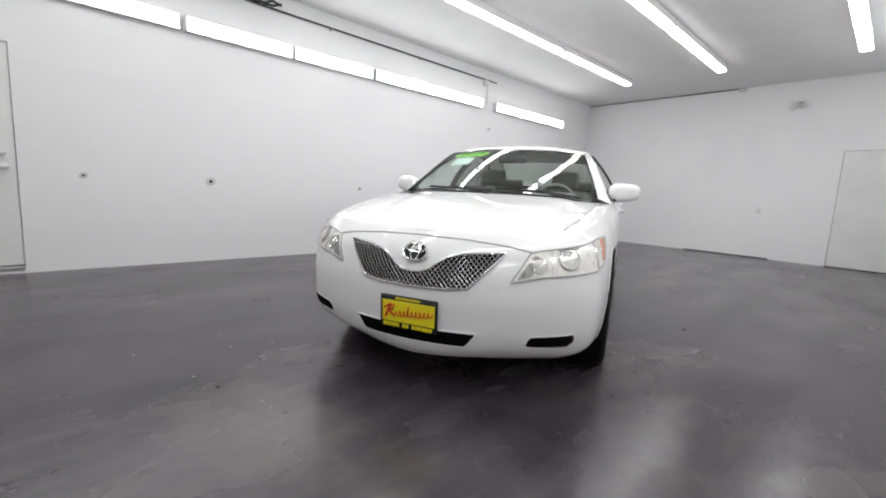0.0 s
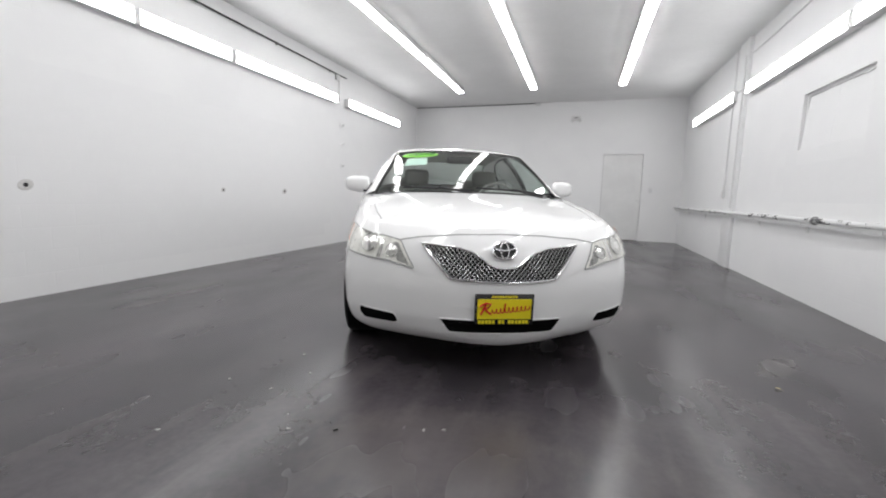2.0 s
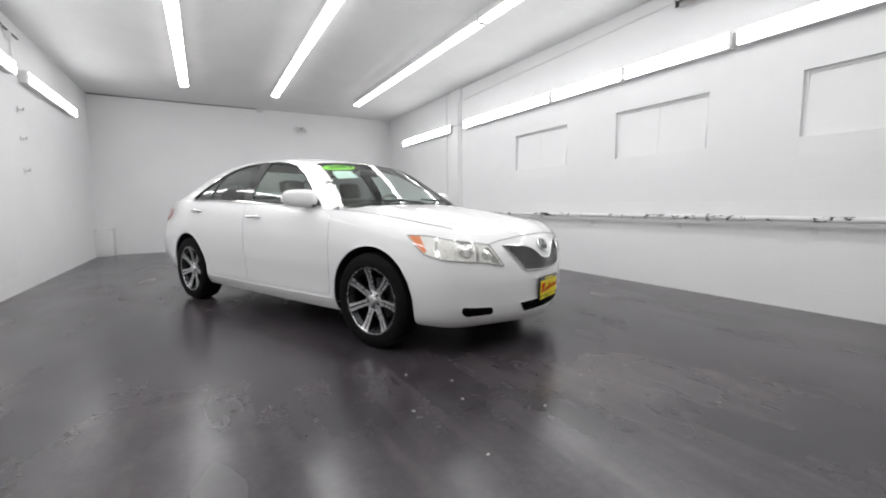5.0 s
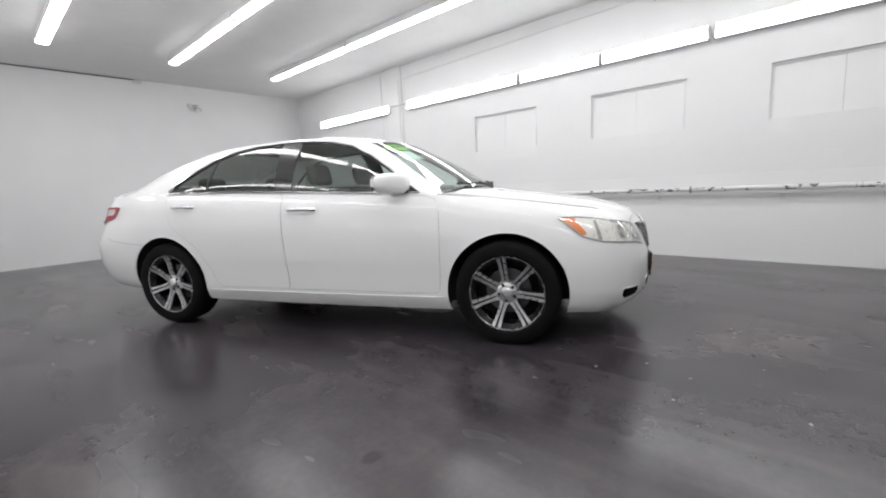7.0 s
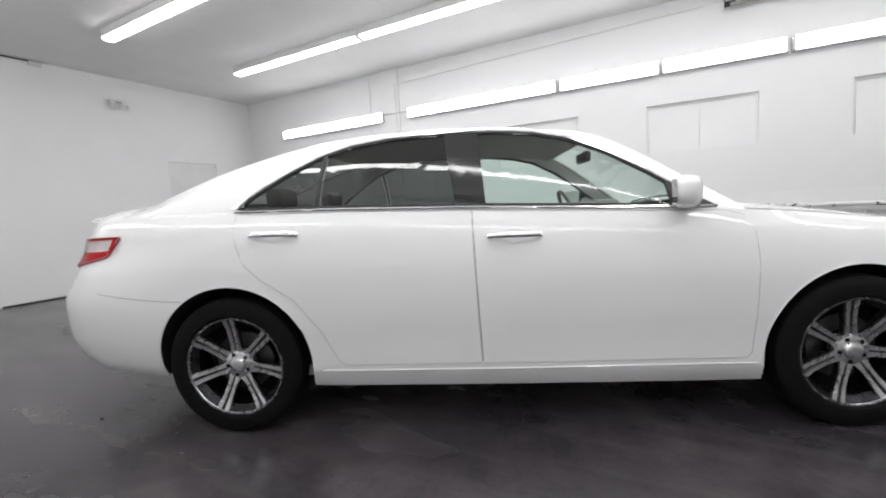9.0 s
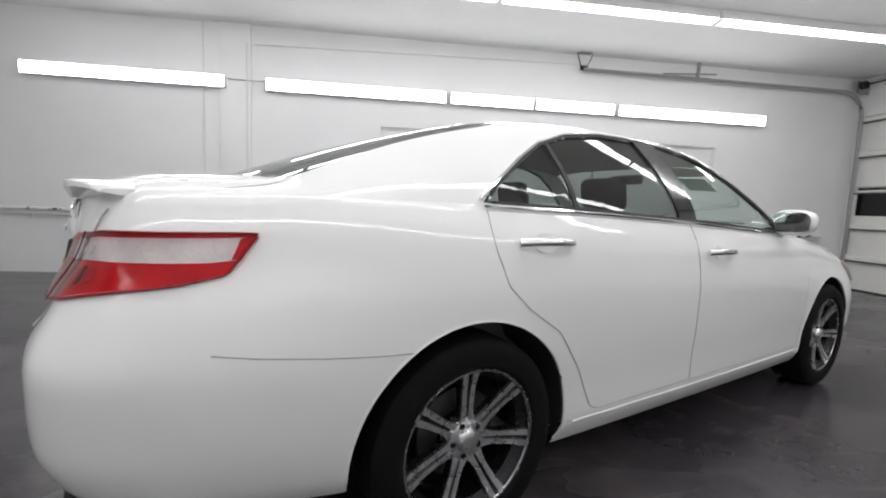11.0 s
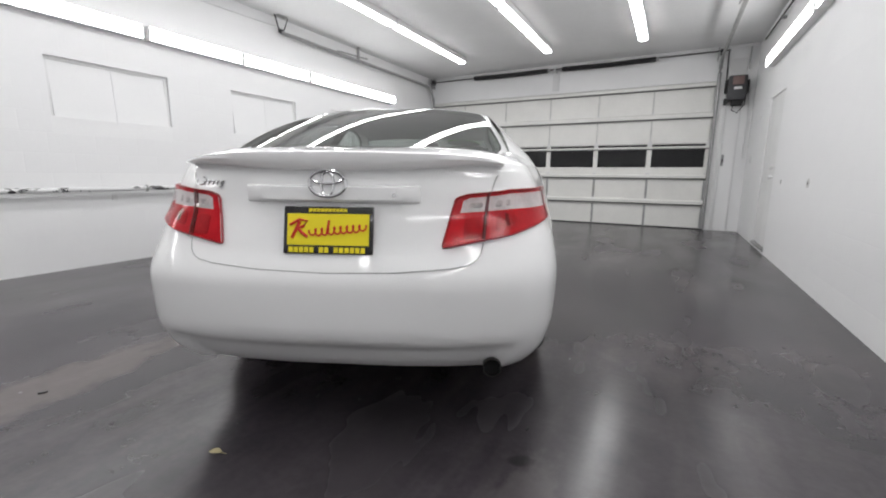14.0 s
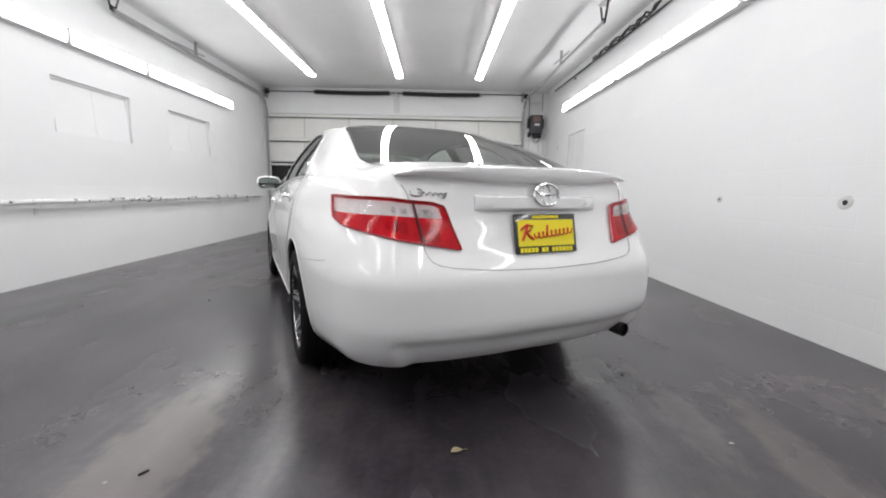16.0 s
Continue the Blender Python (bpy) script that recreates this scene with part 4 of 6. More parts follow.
    fog = mapped(sg, "bumper_opening", FO, VOID, 0.002, 0.004, 0.03, None, "flat black patch for the shaded lower bumper opening")
    part("opening_lip", bar_on(FO, fl, -0.001, 0.004, 6, True, 0.03), PAINT, fog)

# grille: black backing for the shaded depth, crossed chrome wires, chrome surround
half = [(0.444, 0.717), (0.34, 0.709), (0.25, 0.702), (0.175, 0.682), (0.125, 0.652), (0.085, 0.622), (0.045, 0.606)]
low = [(0.283, 0.546), (0.18, 0.536)]
GR = fz([(-x, z) for x, z in half] + [(0, 0.602)] + half[::-1] + low + [(0.0, 0.531)] + [(-x, z) for x, z in low[::-1]])
grille = part("grille", patch(GR, F1, 0.003, 0.004, 0.03), VOID, car, "chrome mesh grille with a black backing")
wires = bmesh.new()
for d_ in (1, -1):
    for k in range(-52, 53):
        run = []
        for i in range(60):
            z = 0.52 + 0.2 * i / 59
            x = k * 0.0245 + d_ * (z - 0.62) * 0.9
            if inside(GR, x, z):
                run.append((x, z))
            elif len(run) > 1:
                tube(wires, [F1(*p, 0.008) for p in (run[0], run[len(run) // 2], run[-1])], 0.0018, 4)
                run = []
            else:
                run = []
        if len(run) > 1:
            tube(wires, [F1(*p, 0.008) for p in (run[0], run[len(run) // 2], run[-1])], 0.0018, 4)
part("grille_mesh", wires, GRILLECHROME, grille, "crossed chrome wires")
part("grille_surround", bar_on(GR, F1, 0.007, 0.0055, 8, True, 0.03), CHROME, grille, "chrome surround")


def oval(c, fn, rx_, rz_, tilt=0.0, n=32):
    return [(c[0] + rx_ * math.cos(q), c[1] + rz_ * math.sin(q) + tilt) for q in [2 * math.pi * i / n for i in range(n)]]


def badge(name, c, fn, w, h, dark):
    b = part(name, patch(oval(c, fn, w, h), fn, 0.006, 0.008, 0.02), dark, car, "oval chrome badge")
    part("badge_ring", bar_on(oval(c, fn, w, h), fn, 0.010, 0.0065, 8, True, 0.02), CHROME, b)
    part("badge_ring", bar_on(oval((c[0], c[1]), fn, w * 0.34, h * 0.92), fn, 0.010, 0.0045, 6, True, 0.02), CHROME, b)
    part("badge_ring", bar_on(oval((c[0], c[1] + h * 0.45), fn, w * 0.86, h * 0.45), fn, 0.010, 0.0045, 6, True, 0.02), CHROME, b)


badge("front_badge", (0.0, 0.692), F1, 0.066, 0.042, GLOSSBLACK)

# lower intake, its shaded depth painted as a black patch on the skin
LG = rounded(fz([(-0.335, 0.330), (0.335, 0.330), (0.285, 0.256), (-0.285, 0.256)]), 0.015, 4)
intake = part("lower_intake", patch(LG, F1, 0.002, 0.004, 0.03), VOID, car, "flat black patch for the shaded lower air intake")
part("intake_lip", bar_on(LG, F1, -0.001, 0.005, 6, True, 0.03), PAINT, intake)
for z in (0.278, 0.305):
    part("intake_slat", bar_on(fz([(-0.29, z), (0.29, z)]), F1, 0.003, 0.003, 6, False, 0.05), VOID, intake)

# bonnet and boot lid lines
LID = [(0.545, 0.790), (0.540, 0.772), (0.530, 0.750), (0.514, 0.733), (0.488, 0.720), (0.43, 0.710), (0.25, 0.696)]
part("bonnet_gap", bar_on(fz([(-0.565, 0.731), (-0.46, 0.750), (-0.25, 0.768), (0.0, 0.774), (0.25, 0.768), (0.46, 0.750), (0.565, 0.731)]), F1, 0.0008, 0.0035, 5, False, 0.03), SEAM, car)
R1 = F1
for sg, _ in SIDES:
    part("bonnet_gap", bar_on([(sg * 0.655, -1.93), (sg * 0.69, -1.75), (sg * 0.722, -1.45), (sg * 0.742, -1.15), (sg * 0.755, -0.95)], on_deck, 0.0012, 0.0032, 5, False, 0.04), SEAM, car)
    part("boot_gap", bar_on(rz([(sg * 0.60, 0.965), (sg * 0.618, 1.0), (sg * 0.64, 1.02)]), R1, 0.0, 0.0022, 5, False, 0.03), SEAM, car)
    part("boot_gap", bar_on([(sg * 0.60, 2.24), (sg * 0.645, 2.16), (sg * 0.668, 2.05), (sg * 0.676, 1.95), (sg * 0.672, 1.91), (sg * 0.655, 1.885)], on_foot, -0.0002, 0.0017, 5, False, 0.04), SEAM, car)
part("boot_gap", bar_on(rz([(x, z) for x, z in LID] + [(0, 0.690)] + [(-x, z) for x, z in LID[::-1]]), R1, 0.0, 0.0018, 5, False, 0.03), SEAM, car)
# spoiler on the boot lid
bm = bmesh.new()
rows = []
for i in range(41):
    a = -1 + i / 20
    k = max(0.0, 1 - abs(a) ** 3.6)
    x = 0.60 * a
    yc = F1(TOTAL, 1.03, 0).y
    yb = yc - 0.85 * (yc - F1(s_rx(abs(x)), 1.03, 0).y) + 0.045 * k - 0.008
    d0 = on_deck(x, yb - 0.25, 0.0).z
    d1 = on_deck(x, yb - 0.08, 0.0).z
    z = d1 - 0.006 + (1.098 - d1 + 0.006) * k
    u = max(0.0, 1 - abs(a) ** 2.2)
    prof = [(yb - 0.25, d0 - 0.006), (yb - 0.17, max(d0 - 0.006, z - 0.004)), (yb - 0.08, z + 0.002), (yb - 0.012, z), (yb, z - 0.005), (yb + 0.001, z - 0.008 - 0.022 * u), (yb - 0.010, z - 0.008 - 0.048 * u), (yb - 0.016, z - 0.010 - 0.052 * u), (yb - 0.09, z - 0.02 - 0.058 * u)]
    rows.append([bm.verts.new((x, y, z_)) for y, z_ in prof])
for a, b in zip(rows, rows[1:]):
    for j in range(8):
        bm.faces.new((a[j], a[j + 1], b[j + 1], b[j]))
bm.faces.new(rows[0])
bm.faces.new(rows[-1][::-1])
bmesh.ops.recalc_face_normals(bm, faces=bm.faces)
part("boot_spoiler", bm, PAINT, car, "white boot-lid lip spoiler")

# garnish above the rear plate
bm = bmesh.new()
rows = []
for i in range(25):
    a = -1 + i / 12
    x = 0.31 * a
    p = R1(s_rx(abs(x)) if x >= 0 else 2 * TOTAL - s_rx(-x), 0.945, 0)
    k = 0.004 + 0.018 * (1 - abs(a) ** 6)
    rows.append([bm.verts.new((x, p.y + dy, z)) for dy, z in ((-0.01, 0.983), (k * 0.75, 0.980), (k * 0.95, 0.976), (k, 0.955), (k, 0.934), (k * 0.6, 0.925), (-0.01, 0.922))])
for a, b in zip(rows, rows[1:]):
    for j in range(6):
        bm.faces.new((a[j], a[j + 1], b[j + 1], b[j]))
bm.faces.new(rows[0])
bm.faces.new(rows[-1][::-1])
bmesh.ops.recalc_face_normals(bm, faces=bm.faces)
garnish = part("plate_garnish", bm, PAINT, car)
bm = bmesh.new()
lathe(bm, [(0, 0.008), (0.003, 0.008), (0.003, 0.0)], 16, "y")
bmesh.ops.transform(bm, matrix=Matrix.Translation((-0.225, F1(s_rx(0.225), 0.952, 0).y + 0.024, 0.952)), verts=bm.verts)
part("boot_lock", bm, CHROME, garnish)
badge("rear_badge", (TOTAL, 0.987), lambda s, z, off: F1(s, z, off + 0.014), 0.063, 0.043, PAINT)
# model script on the boot lid, as plain strokes
bm = bmesh.new()
run = [(0.475 + 0.028 * math.cos(q), 0.990 + 0.014 * math.sin(q)) for q in [radians(50 - 28 * i) for i in range(-1, 10)]][::-1]
tube(bm, [R1(s_rx(0.595 - (x - 0.447)), z, 0.004) for x, z in run], 0.0026, 5)
wave = [(0.558 - 0.118 * u - 0.004 * math.sin(2 * math.pi * 5 * u), 0.984 + 0.0065 * math.cos(2 * math.pi * 5 * u)) for u in [i / 50 for i in range(51)]]
tube(bm, [R1(s_rx(x), z, 0.004) for x, z in wave], 0.0024, 5)
tube(bm, [R1(s_rx(0.440), 0.991, 0.004), R1(s_rx(0.447), 0.972, 0.004), R1(s_rx(0.462), 0.969, 0.004)], 0.0024, 5)
part("model_script", bm, GRILLECHROME, car, "small dull chrome script strokes")


# dealer plates: black frame, yellow insert, red strokes, yellow bars for the lettering
def dealer_plate(name, m):
    p = part(name, boxed(-0.157, 0.157, -0.006, 0.006, -0.082, 0.082, 0.004), GLOSSBLACK, car, "yellow dealer plate in a black frame")
    bits = []

    def add(nm, bm, mat, lab=""):
        bits.append(part(nm, bm, mat, p, lab))
    add("plate_insert", boxed(-0.143, 0.143, -0.0085, -0.005, -0.052, 0.056, 0.001, 1), YELLOW, "yellow plate insert")
    add("frame_lettering", sum_boxes([(-0.068 + 0.0136 * i, -0.068 + 0.0136 * i + 0.0105, 0.063, 0.074) for i in range(10)]), YELLOW, "yellow letter bars")
    words = [(-0.137 + 0.0185 * i, 0.0145) for i in range(5)] + [(-0.03 + 0.0185 * i, 0.0145) for i in range(2)] + [(0.022 + 0.0187 * i, 0.0145) for i in range(6)]
    add("frame_lettering", sum_boxes([(x, x + w, -0.077, -0.058) for x, w in words]), YELLOW, "yellow letter bars")
    # a brush script stands as plain slanted strokes
    bm = bmesh.new()
    tube(bm, [(-0.132, -0.0095, 0.016), (-0.10, -0.0095, 0.036), (-0.072, -0.0095, 0.030), (-0.085, -0.0095, 0.012), (-0.112, -0.0095, 0.004)], 0.0055, 6, False, 0.9)
    tube(bm, [(-0.098, -0.0095, 0.030), (-0.112, -0.0095, 0.0), (-0.125, -0.0095, -0.028)], 0.006, 6)
    tube(bm, [(-0.105, -0.0095, 0.006), (-0.088, -0.0095, -0.012), (-0.070, -0.0095, -0.024)], 0.0055, 6)
    run = [(-0.064 + 0.196 * u - 0.006 * math.sin(2 * math.pi * 9 * u), -0.0095, -0.010 + 0.013 * math.cos(2 * math.pi * 9 * u) * (1 if 0.1 < u < 0.9 else 0.7) + 0.02 * u) for u in [i / 110 for i in range(111)]]
    tube(bm, run, 0.0032, 5)
    tube(bm, [(-0.003, -0.0095, -0.012), (0.004, -0.0095, 0.034)], 0.0045, 5)
    add("plate_script", bm, RED, "red brush-script strokes")
    p.matrix_basis = m
    return p


def sum_boxes(rects):
    bm = bmesh.new()
    for x0, x1, z0, z1 in rects:
        box(bm, x0, x1, -0.0085, -0.005, z0, z1)
    return bm


dealer_plate("front_plate", pose(0, F1(0.0, 0.40, 0).y - 0.008, 0.394, 3, 0, 0))
dealer_plate("rear_plate", pose(0, F1(TOTAL, 0.83, 0).y + 0.014, 0.83, -11, 0, 180))


# ---- door mirrors ----
for sg, _ in SIDES:
    bm = bmesh.new()
    bmesh.ops.create_uvsphere(bm, u_segments=28, v_segments=18, radius=1.0)
    for v in bm.verts:
        c = v.co
        k = 1 / max(abs(c.x) ** 4 + abs(c.y) ** 4 + abs(c.z) ** 4, 1e-6) ** 0.25
        c *= k ** 0.75
        taper = 1 - 0.12 * c.x
        v.co = Vector((sg * (0.912 + 0.110 * c.x), -0.665 + 0.046 * c.x + (0.070 if c.y < 0 else 0.052) * c.y * (1 - 0.1 * c.x), 1.052 + 0.068 * c.z * taper + 0.006 * c.x))
    if sg < 0:
        bmesh.ops.reverse_faces(bm, faces=bm.faces)
    mir = part("door_mirror", bm, PAINT, car, "white door mirror housing")
    bm = bmesh.new()
    ringp = [(0.912 + 0.098 * math.copysign(abs(math.cos(q)) ** 0.6, math.cos(q)), 1.052 + 0.055 * math.copysign(abs(math.sin(q)) ** 0.6, math.sin(q))) for q in [2 * math.pi * i / 36 for i in range(36)]]
    bm.faces.new([bm.verts.new((sg * x, -0.609 + 0.42 * (x - 0.912), z)) for x, z in ringp])
    r = bmesh.ops.extrude_face_region(bm, geom=bm.faces[:])
    bmesh.ops.translate(bm, verts=[e for e in r["geom"] if isinstance(e, bmesh.types.BMVert)], vec=(0, -0.02, 0))
    bmesh.ops.recalc_face_normals(bm, faces=bm.faces)
    part("mirror_glass", bm, plain("mirror_glass", (0.8, 0.8, 0.8), 0.02, 1.0) if sg > 0 else bpy.data.materials["mirror_glass"], mir, "mirror glass", smooth=False)
    part("mirror_foot", boxed(min(sg * 0.77, sg * 0.86), max(sg * 0.77, sg * 0.86), -0.755, -0.655, 0.982, 1.02, 0.012), BLACKPLASTIC, mir)


# ---- wheels ----
def wheel_meshes():
    out = {}
    tyre = lathe(bmesh.new(), [(-0.09, 0.225), (-0.108, 0.25), (-0.112, 0.285), (-0.104, 0.315), (-0.088, 0.329), (-0.05, 0.333), (-0.03, 0.333), (-0.028, 0.326), (-0.02, 0.326), (-0.018, 0.333), (0.018, 0.333),
                               (0.02, 0.326), (0.028, 0.326), (0.03, 0.333), (0.05, 0.333), (0.088, 0.329), (0.104, 0.315), (0.112, 0.285), (0.108, 0.25), (0.094, 0.236), (0.09, 0.225)], 72)
    out["tyre"] = finish("tyre", tyre, TYRE)
    rim = lathe(bmesh.new(), [(-0.09, 0.226), (0.06, 0.215), (0.085, 0.226), (0.094, 0.236), (0.097, 0.240), (0.098, 0.234), (0.092, 0.228), (0.075, 0.218), (0.06, 0.205)], 72)
    out["rim"] = finish("rim", rim, GUNMETAL)
    lip = lathe(bmesh.new(), [(0.0965, 0.2405), (0.0995, 0.238), (0.0985, 0.231), (0.094, 0.228)], 72)
    out["rim_lip"] = finish("rim_lip", lip, DARKLIP)
    disc = lathe(bmesh.new(), [(0.0, 0.07), (0.0, 0.145), (-0.02, 0.145), (-0.02, 0.07)], 48)
    out["brake_disc"] = finish("brake_disc", disc, DISC)
    hub = lathe(bmesh.new(), [(0.03, 0.078), (0.058, 0.072), (0.064, 0.064), (0.066, 0.040), (0.076, 0.037), (0.081, 0.031), (0.083, 0.018), (0.0835, 0.0001)], 36)
    out["hub_cap"] = finish("hub_cap", hub, MACHINED)
    back = lathe(bmesh.new(), [(-0.08, 0.22), (-0.08, 0.0001)], 36)
    out["wheel_back"] = finish("wheel_back", back, UNDER)
    bm = bmesh.new()

    def rib(pts, mi):
        """A radial rib with a rectangular section: rows of (radius, half width inner edge, outer edge, x low, x high)."""
        rows = [[bm.verts.new((x, t, r)) for t, x in ((t0, xl), (t0, xh), (t1, xh), (t1, xl))] for r, t0, t1, xl, xh in pts]
        fs = []
        for a, b in zip(rows, rows[1:]):
            for j in range(4):
                fs.append(bm.faces.new((a[j], a[(j + 1) % 4], b[(j + 1) % 4], b[j])))
        fs += [bm.faces.new(rows[0][::-1]), bm.faces.new(rows[-1])]
        for f in fs:
            f.material_index = mi
    rib([(0.05, -0.030, 0.030, 0.03, 0.055), (0.085, -0.022, 0.022, 0.033, 0.058), (0.12, -0.0205, 0.0205, 0.035, 0.062), (0.20, -0.025, 0.025, 0.04, 0.074), (0.229, -0.029, 0.029, 0.05, 0.086)], 0)
    for s_ in (-1, 1):
        ridge = [(0.040, 0.004, 0.034, 0.046, 0.060), (0.062, 0.004, 0.029, 0.052, 0.064), (0.085, 0.0045, 0.023, 0.056, 0.067), (0.12, 0.005, 0.0215, 0.060, 0.071), (0.17, 0.0062, 0.0235, 0.066, 0.078), (0.2315, 0.0085, 0.0295, 0.080, 0.0945)]
        rib([(r, min(s_ * a, s_ * b), max(s_ * a, s_ * b), lo, hi) for r, a, b, lo, hi in ridge], 1)
    bmesh.ops.recalc_face_normals(bm, faces=bm.faces)
    out["spoke"] = finish("spoke", bm, [GUNMETAL, MACHINED], False)
    bolt = lathe(bmesh.new(), [(0.055, 0.0095), (0.0675, 0.0095), (0.0685, 0.007), (0.066, 0.006), (0.066, 0.0001)], 10)
    out["wheel_nut"] = finish("wheel_nut", bolt, GUNMETAL)
    return out


WM = wheel_meshes()
for sg, _ in SIDES:
    for k, (ya, _r) in enumerate(AXLES):
        w = new("wheel", WM["rim"])
        w.parent = car
        w.matrix_basis = pose(sg * 0.79, ya, 0.333, 0, 0, 0 if sg > 0 else 180) @ pose(0, 0, 0, 7.5 - 4 * k + (31 if sg > 0 else 0))
        tagged(w, "black alloy wheel with seven machined spokes")
        for nm in ("tyre", "rim_lip", "brake_disc", "hub_cap", "wheel_back"):
            o = new(nm, WM[nm])
            o.parent = w
        for i in range(7):
            o = new("spoke", WM["spoke"])
            o.parent, o.matrix_basis = w, pose(0, 0, 0, 360 * i / 7)
        for i in range(5):
            o = new("wheel_nut", WM["wheel_nut"])
            o.parent, o.matrix_basis = w, pose(0, 0, 0, 360 * i / 5 + 20) @ pose(0, 0, 0.052)
        # wheel housing
        bm = bmesh.new()
        rows = []
        for q in [radians(-8 + 196 * i / 30) for i in range(31)]:
            edge = shell(s_y(ya + _r * math.cos(q)), max(0.26, 0.333 + _r * math.sin(q))).x - 0.012
            rows.append([bm.verts.new((sg * x, ya + r * math.cos(q), 0.333 + r * math.sin(q))) for x, r in ((edge, _r - 0.002), (0.6, _r + 0.01), (0.45, _r + 0.01), (0.45, 0.2))])
        for a, b in zip(rows, rows[1:]):
            for j in range(3):
                bm.faces.new((a[j], a[j + 1], b[j + 1], b[j]))
        part("wheel_housing", bm, UNDER, car)

# ---- underside ----
part("floor_pan", boxed(-0.80, 0.80, -0.97, 0.96, 0.205, 0.25, 0.01), UNDER, car)
part("engine_tray", box(boxed(-0.44, 0.44, -2.08, -0.9, 0.19, 0.66), -0.60, 0.60, -2.02, -1.80, 0.20, 0.55), UNDER, car)
part("boot_floor", box(boxed(-0.44, 0.44, 0.95, 2.28, 0.30, 0.80), -0.66, 0.66, 1.80, 2.14, 0.33, 0.66), UNDER, car)
bm = bmesh.new()
lathe(bm, [(-0.2, 0.031), (0.0, 0.035), (0.0, 0.0315), (-0.12, 0.0295)], 24, "y")
bmesh.ops.transform(bm, matrix=Matrix.Translation((-0.575, 2.395, 0.318)), verts=bm.verts)
pipe = part("exhaust_pipe", bm, STEEL, car, "steel exhaust tailpipe")
# black disc stands for the shade inside the tailpipe
bm = bmesh.new()
lathe(bm, [(0, 0.030), (0, 0.0001)], 20, "y")
bmesh.ops.transform(bm, matrix=Matrix.Translation((-0.575, 2.370, 0.318)), verts=bm.verts)
part("pipe_shade", bm, UNDER, pipe)


# ---- cabin ----
def cushion(x0, x1, y0, y1, z0, z1, r=0.05, lean=0.0, foot=None):
    bm = boxed(x0, x1, y0, y1, z0, z1, r, 4)
    if lean:
        for v in bm.verts:
            v.co.y += (v.co.z - z0) * lean
    return bm


for sg, _ in SIDES:
    x0, x1 = (0.12, 0.62) if sg > 0 else (-0.62, -0.12)
    seat = part("front_seat", cushion(x0, x1, -0.55, 0.0, 0.30, 0.52, 0.06), FABRIC, car, "grey fabric front seat")
    part("backrest", cushion(x0, x1, -0.06, 0.10, 0.46, 1.06, 0.065, 0.30), FABRIC, seat)
    xm = (x0 + x1) / 2
    part("headrest", cushion(xm - 0.13, xm + 0.13, 0.155, 0.255, 1.075, 1.245, 0.045, 0.2), FABRIC, seat)
    part("headrest_post", tube(tube(bmesh.new(), [(xm - 0.05, 0.19, 1.0), (xm - 0.05, 0.21, 1.12)], 0.006), [(xm + 0.05, 0.19, 1.0), (xm + 0.05, 0.21, 1.12)], 0.006), CHROME, seat)
    part("door_lining", patch(yz([(-0.88, 0.945), (-0.88, 0.36), (0.2, 0.36), (0.215, 1.01)]), flank(sg, -0.07), 0, 0, 0.1), TRIMGREY, car)
    part("door_lining", patch(yz([(0.23, 1.01), (0.22, 0.36), (0.8, 0.36), (1.0, 0.75), (1.3, 0.9), (1.3, 1.04)]), flank(sg, -0.07), 0, 0, 0.1), TRIMGREY, car)
bench = part("rear_bench", cushion(-0.68, 0.68, 0.62, 1.15, 0.34, 0.56, 0.06), FABRIC, car, "grey fabric rear bench")
part("backrest", cushion(-0.68, 0.68, 1.05, 1.22, 0.5, 1.07, 0.06, 0.38), FABRIC, bench)
for x in (-0.42, 0.42):
    part("headrest", cushion(x - 0.13, x + 0.13, 1.25, 1.34, 1.07, 1.19, 0.04), FABRIC, bench)
part("parcel_shelf", boxed(-0.66, 0.66, 1.30, 1.98, 1.02, 1.05, 0.01), DASH, car)
part("cabin_floor", boxed(-0.80, 0.80, -0.95, 1.25, 0.25, 0.30), DASH, car)
dash = part("dashboard", cushion(-0.74, 0.74, -0.98, -0.58, 0.62, 0.985, 0.07), DASH, car, "dark dashboard")
part("instrument_hood", cushion(0.20, 0.56, -0.78, -0.56, 0.93, 1.03, 0.04), DASH, dash)
part("firewall", boxed(-0.78, 0.78, -1.03, -0.97, 0.25, 0.96), UNDER, car)
part("centre_console", cushion(-0.10, 0.10, -0.62, 0.1, 0.30, 0.62, 0.04), TRIMGREY, car)
wheel_c, tilt = Vector((0.37, -0.48, 0.93)), Matrix.Rotation(radians(-25), 3, "X")
bm = bmesh.new()
tube(bm, [wheel_c + tilt @ Vector((0.185 * math.cos(q), 0, 0.185 * math.sin(q))) for q in [2 * math.pi * i / 40 for i in range(40)]], 0.014, 8, True)
sw = part("steering_wheel", bm, DASH, car, "dark steering wheel")
bm = bmesh.new()
for q in (0, math.pi, -math.pi / 2):
    tube(bm, [wheel_c + tilt @ Vector((0, -0.02, 0)), wheel_c + tilt @ Vector((0.18 * math.cos(q), 0, 0.18 * math.sin(q)))], 0.018, 6)
part("wheel_spokes", bm, TRIMGREY, sw)
part("rear_view_mirror", cushion(-0.12, 0.12, -0.50, -0.46, 1.265, 1.33, 0.018), BLACKPLASTIC, car)

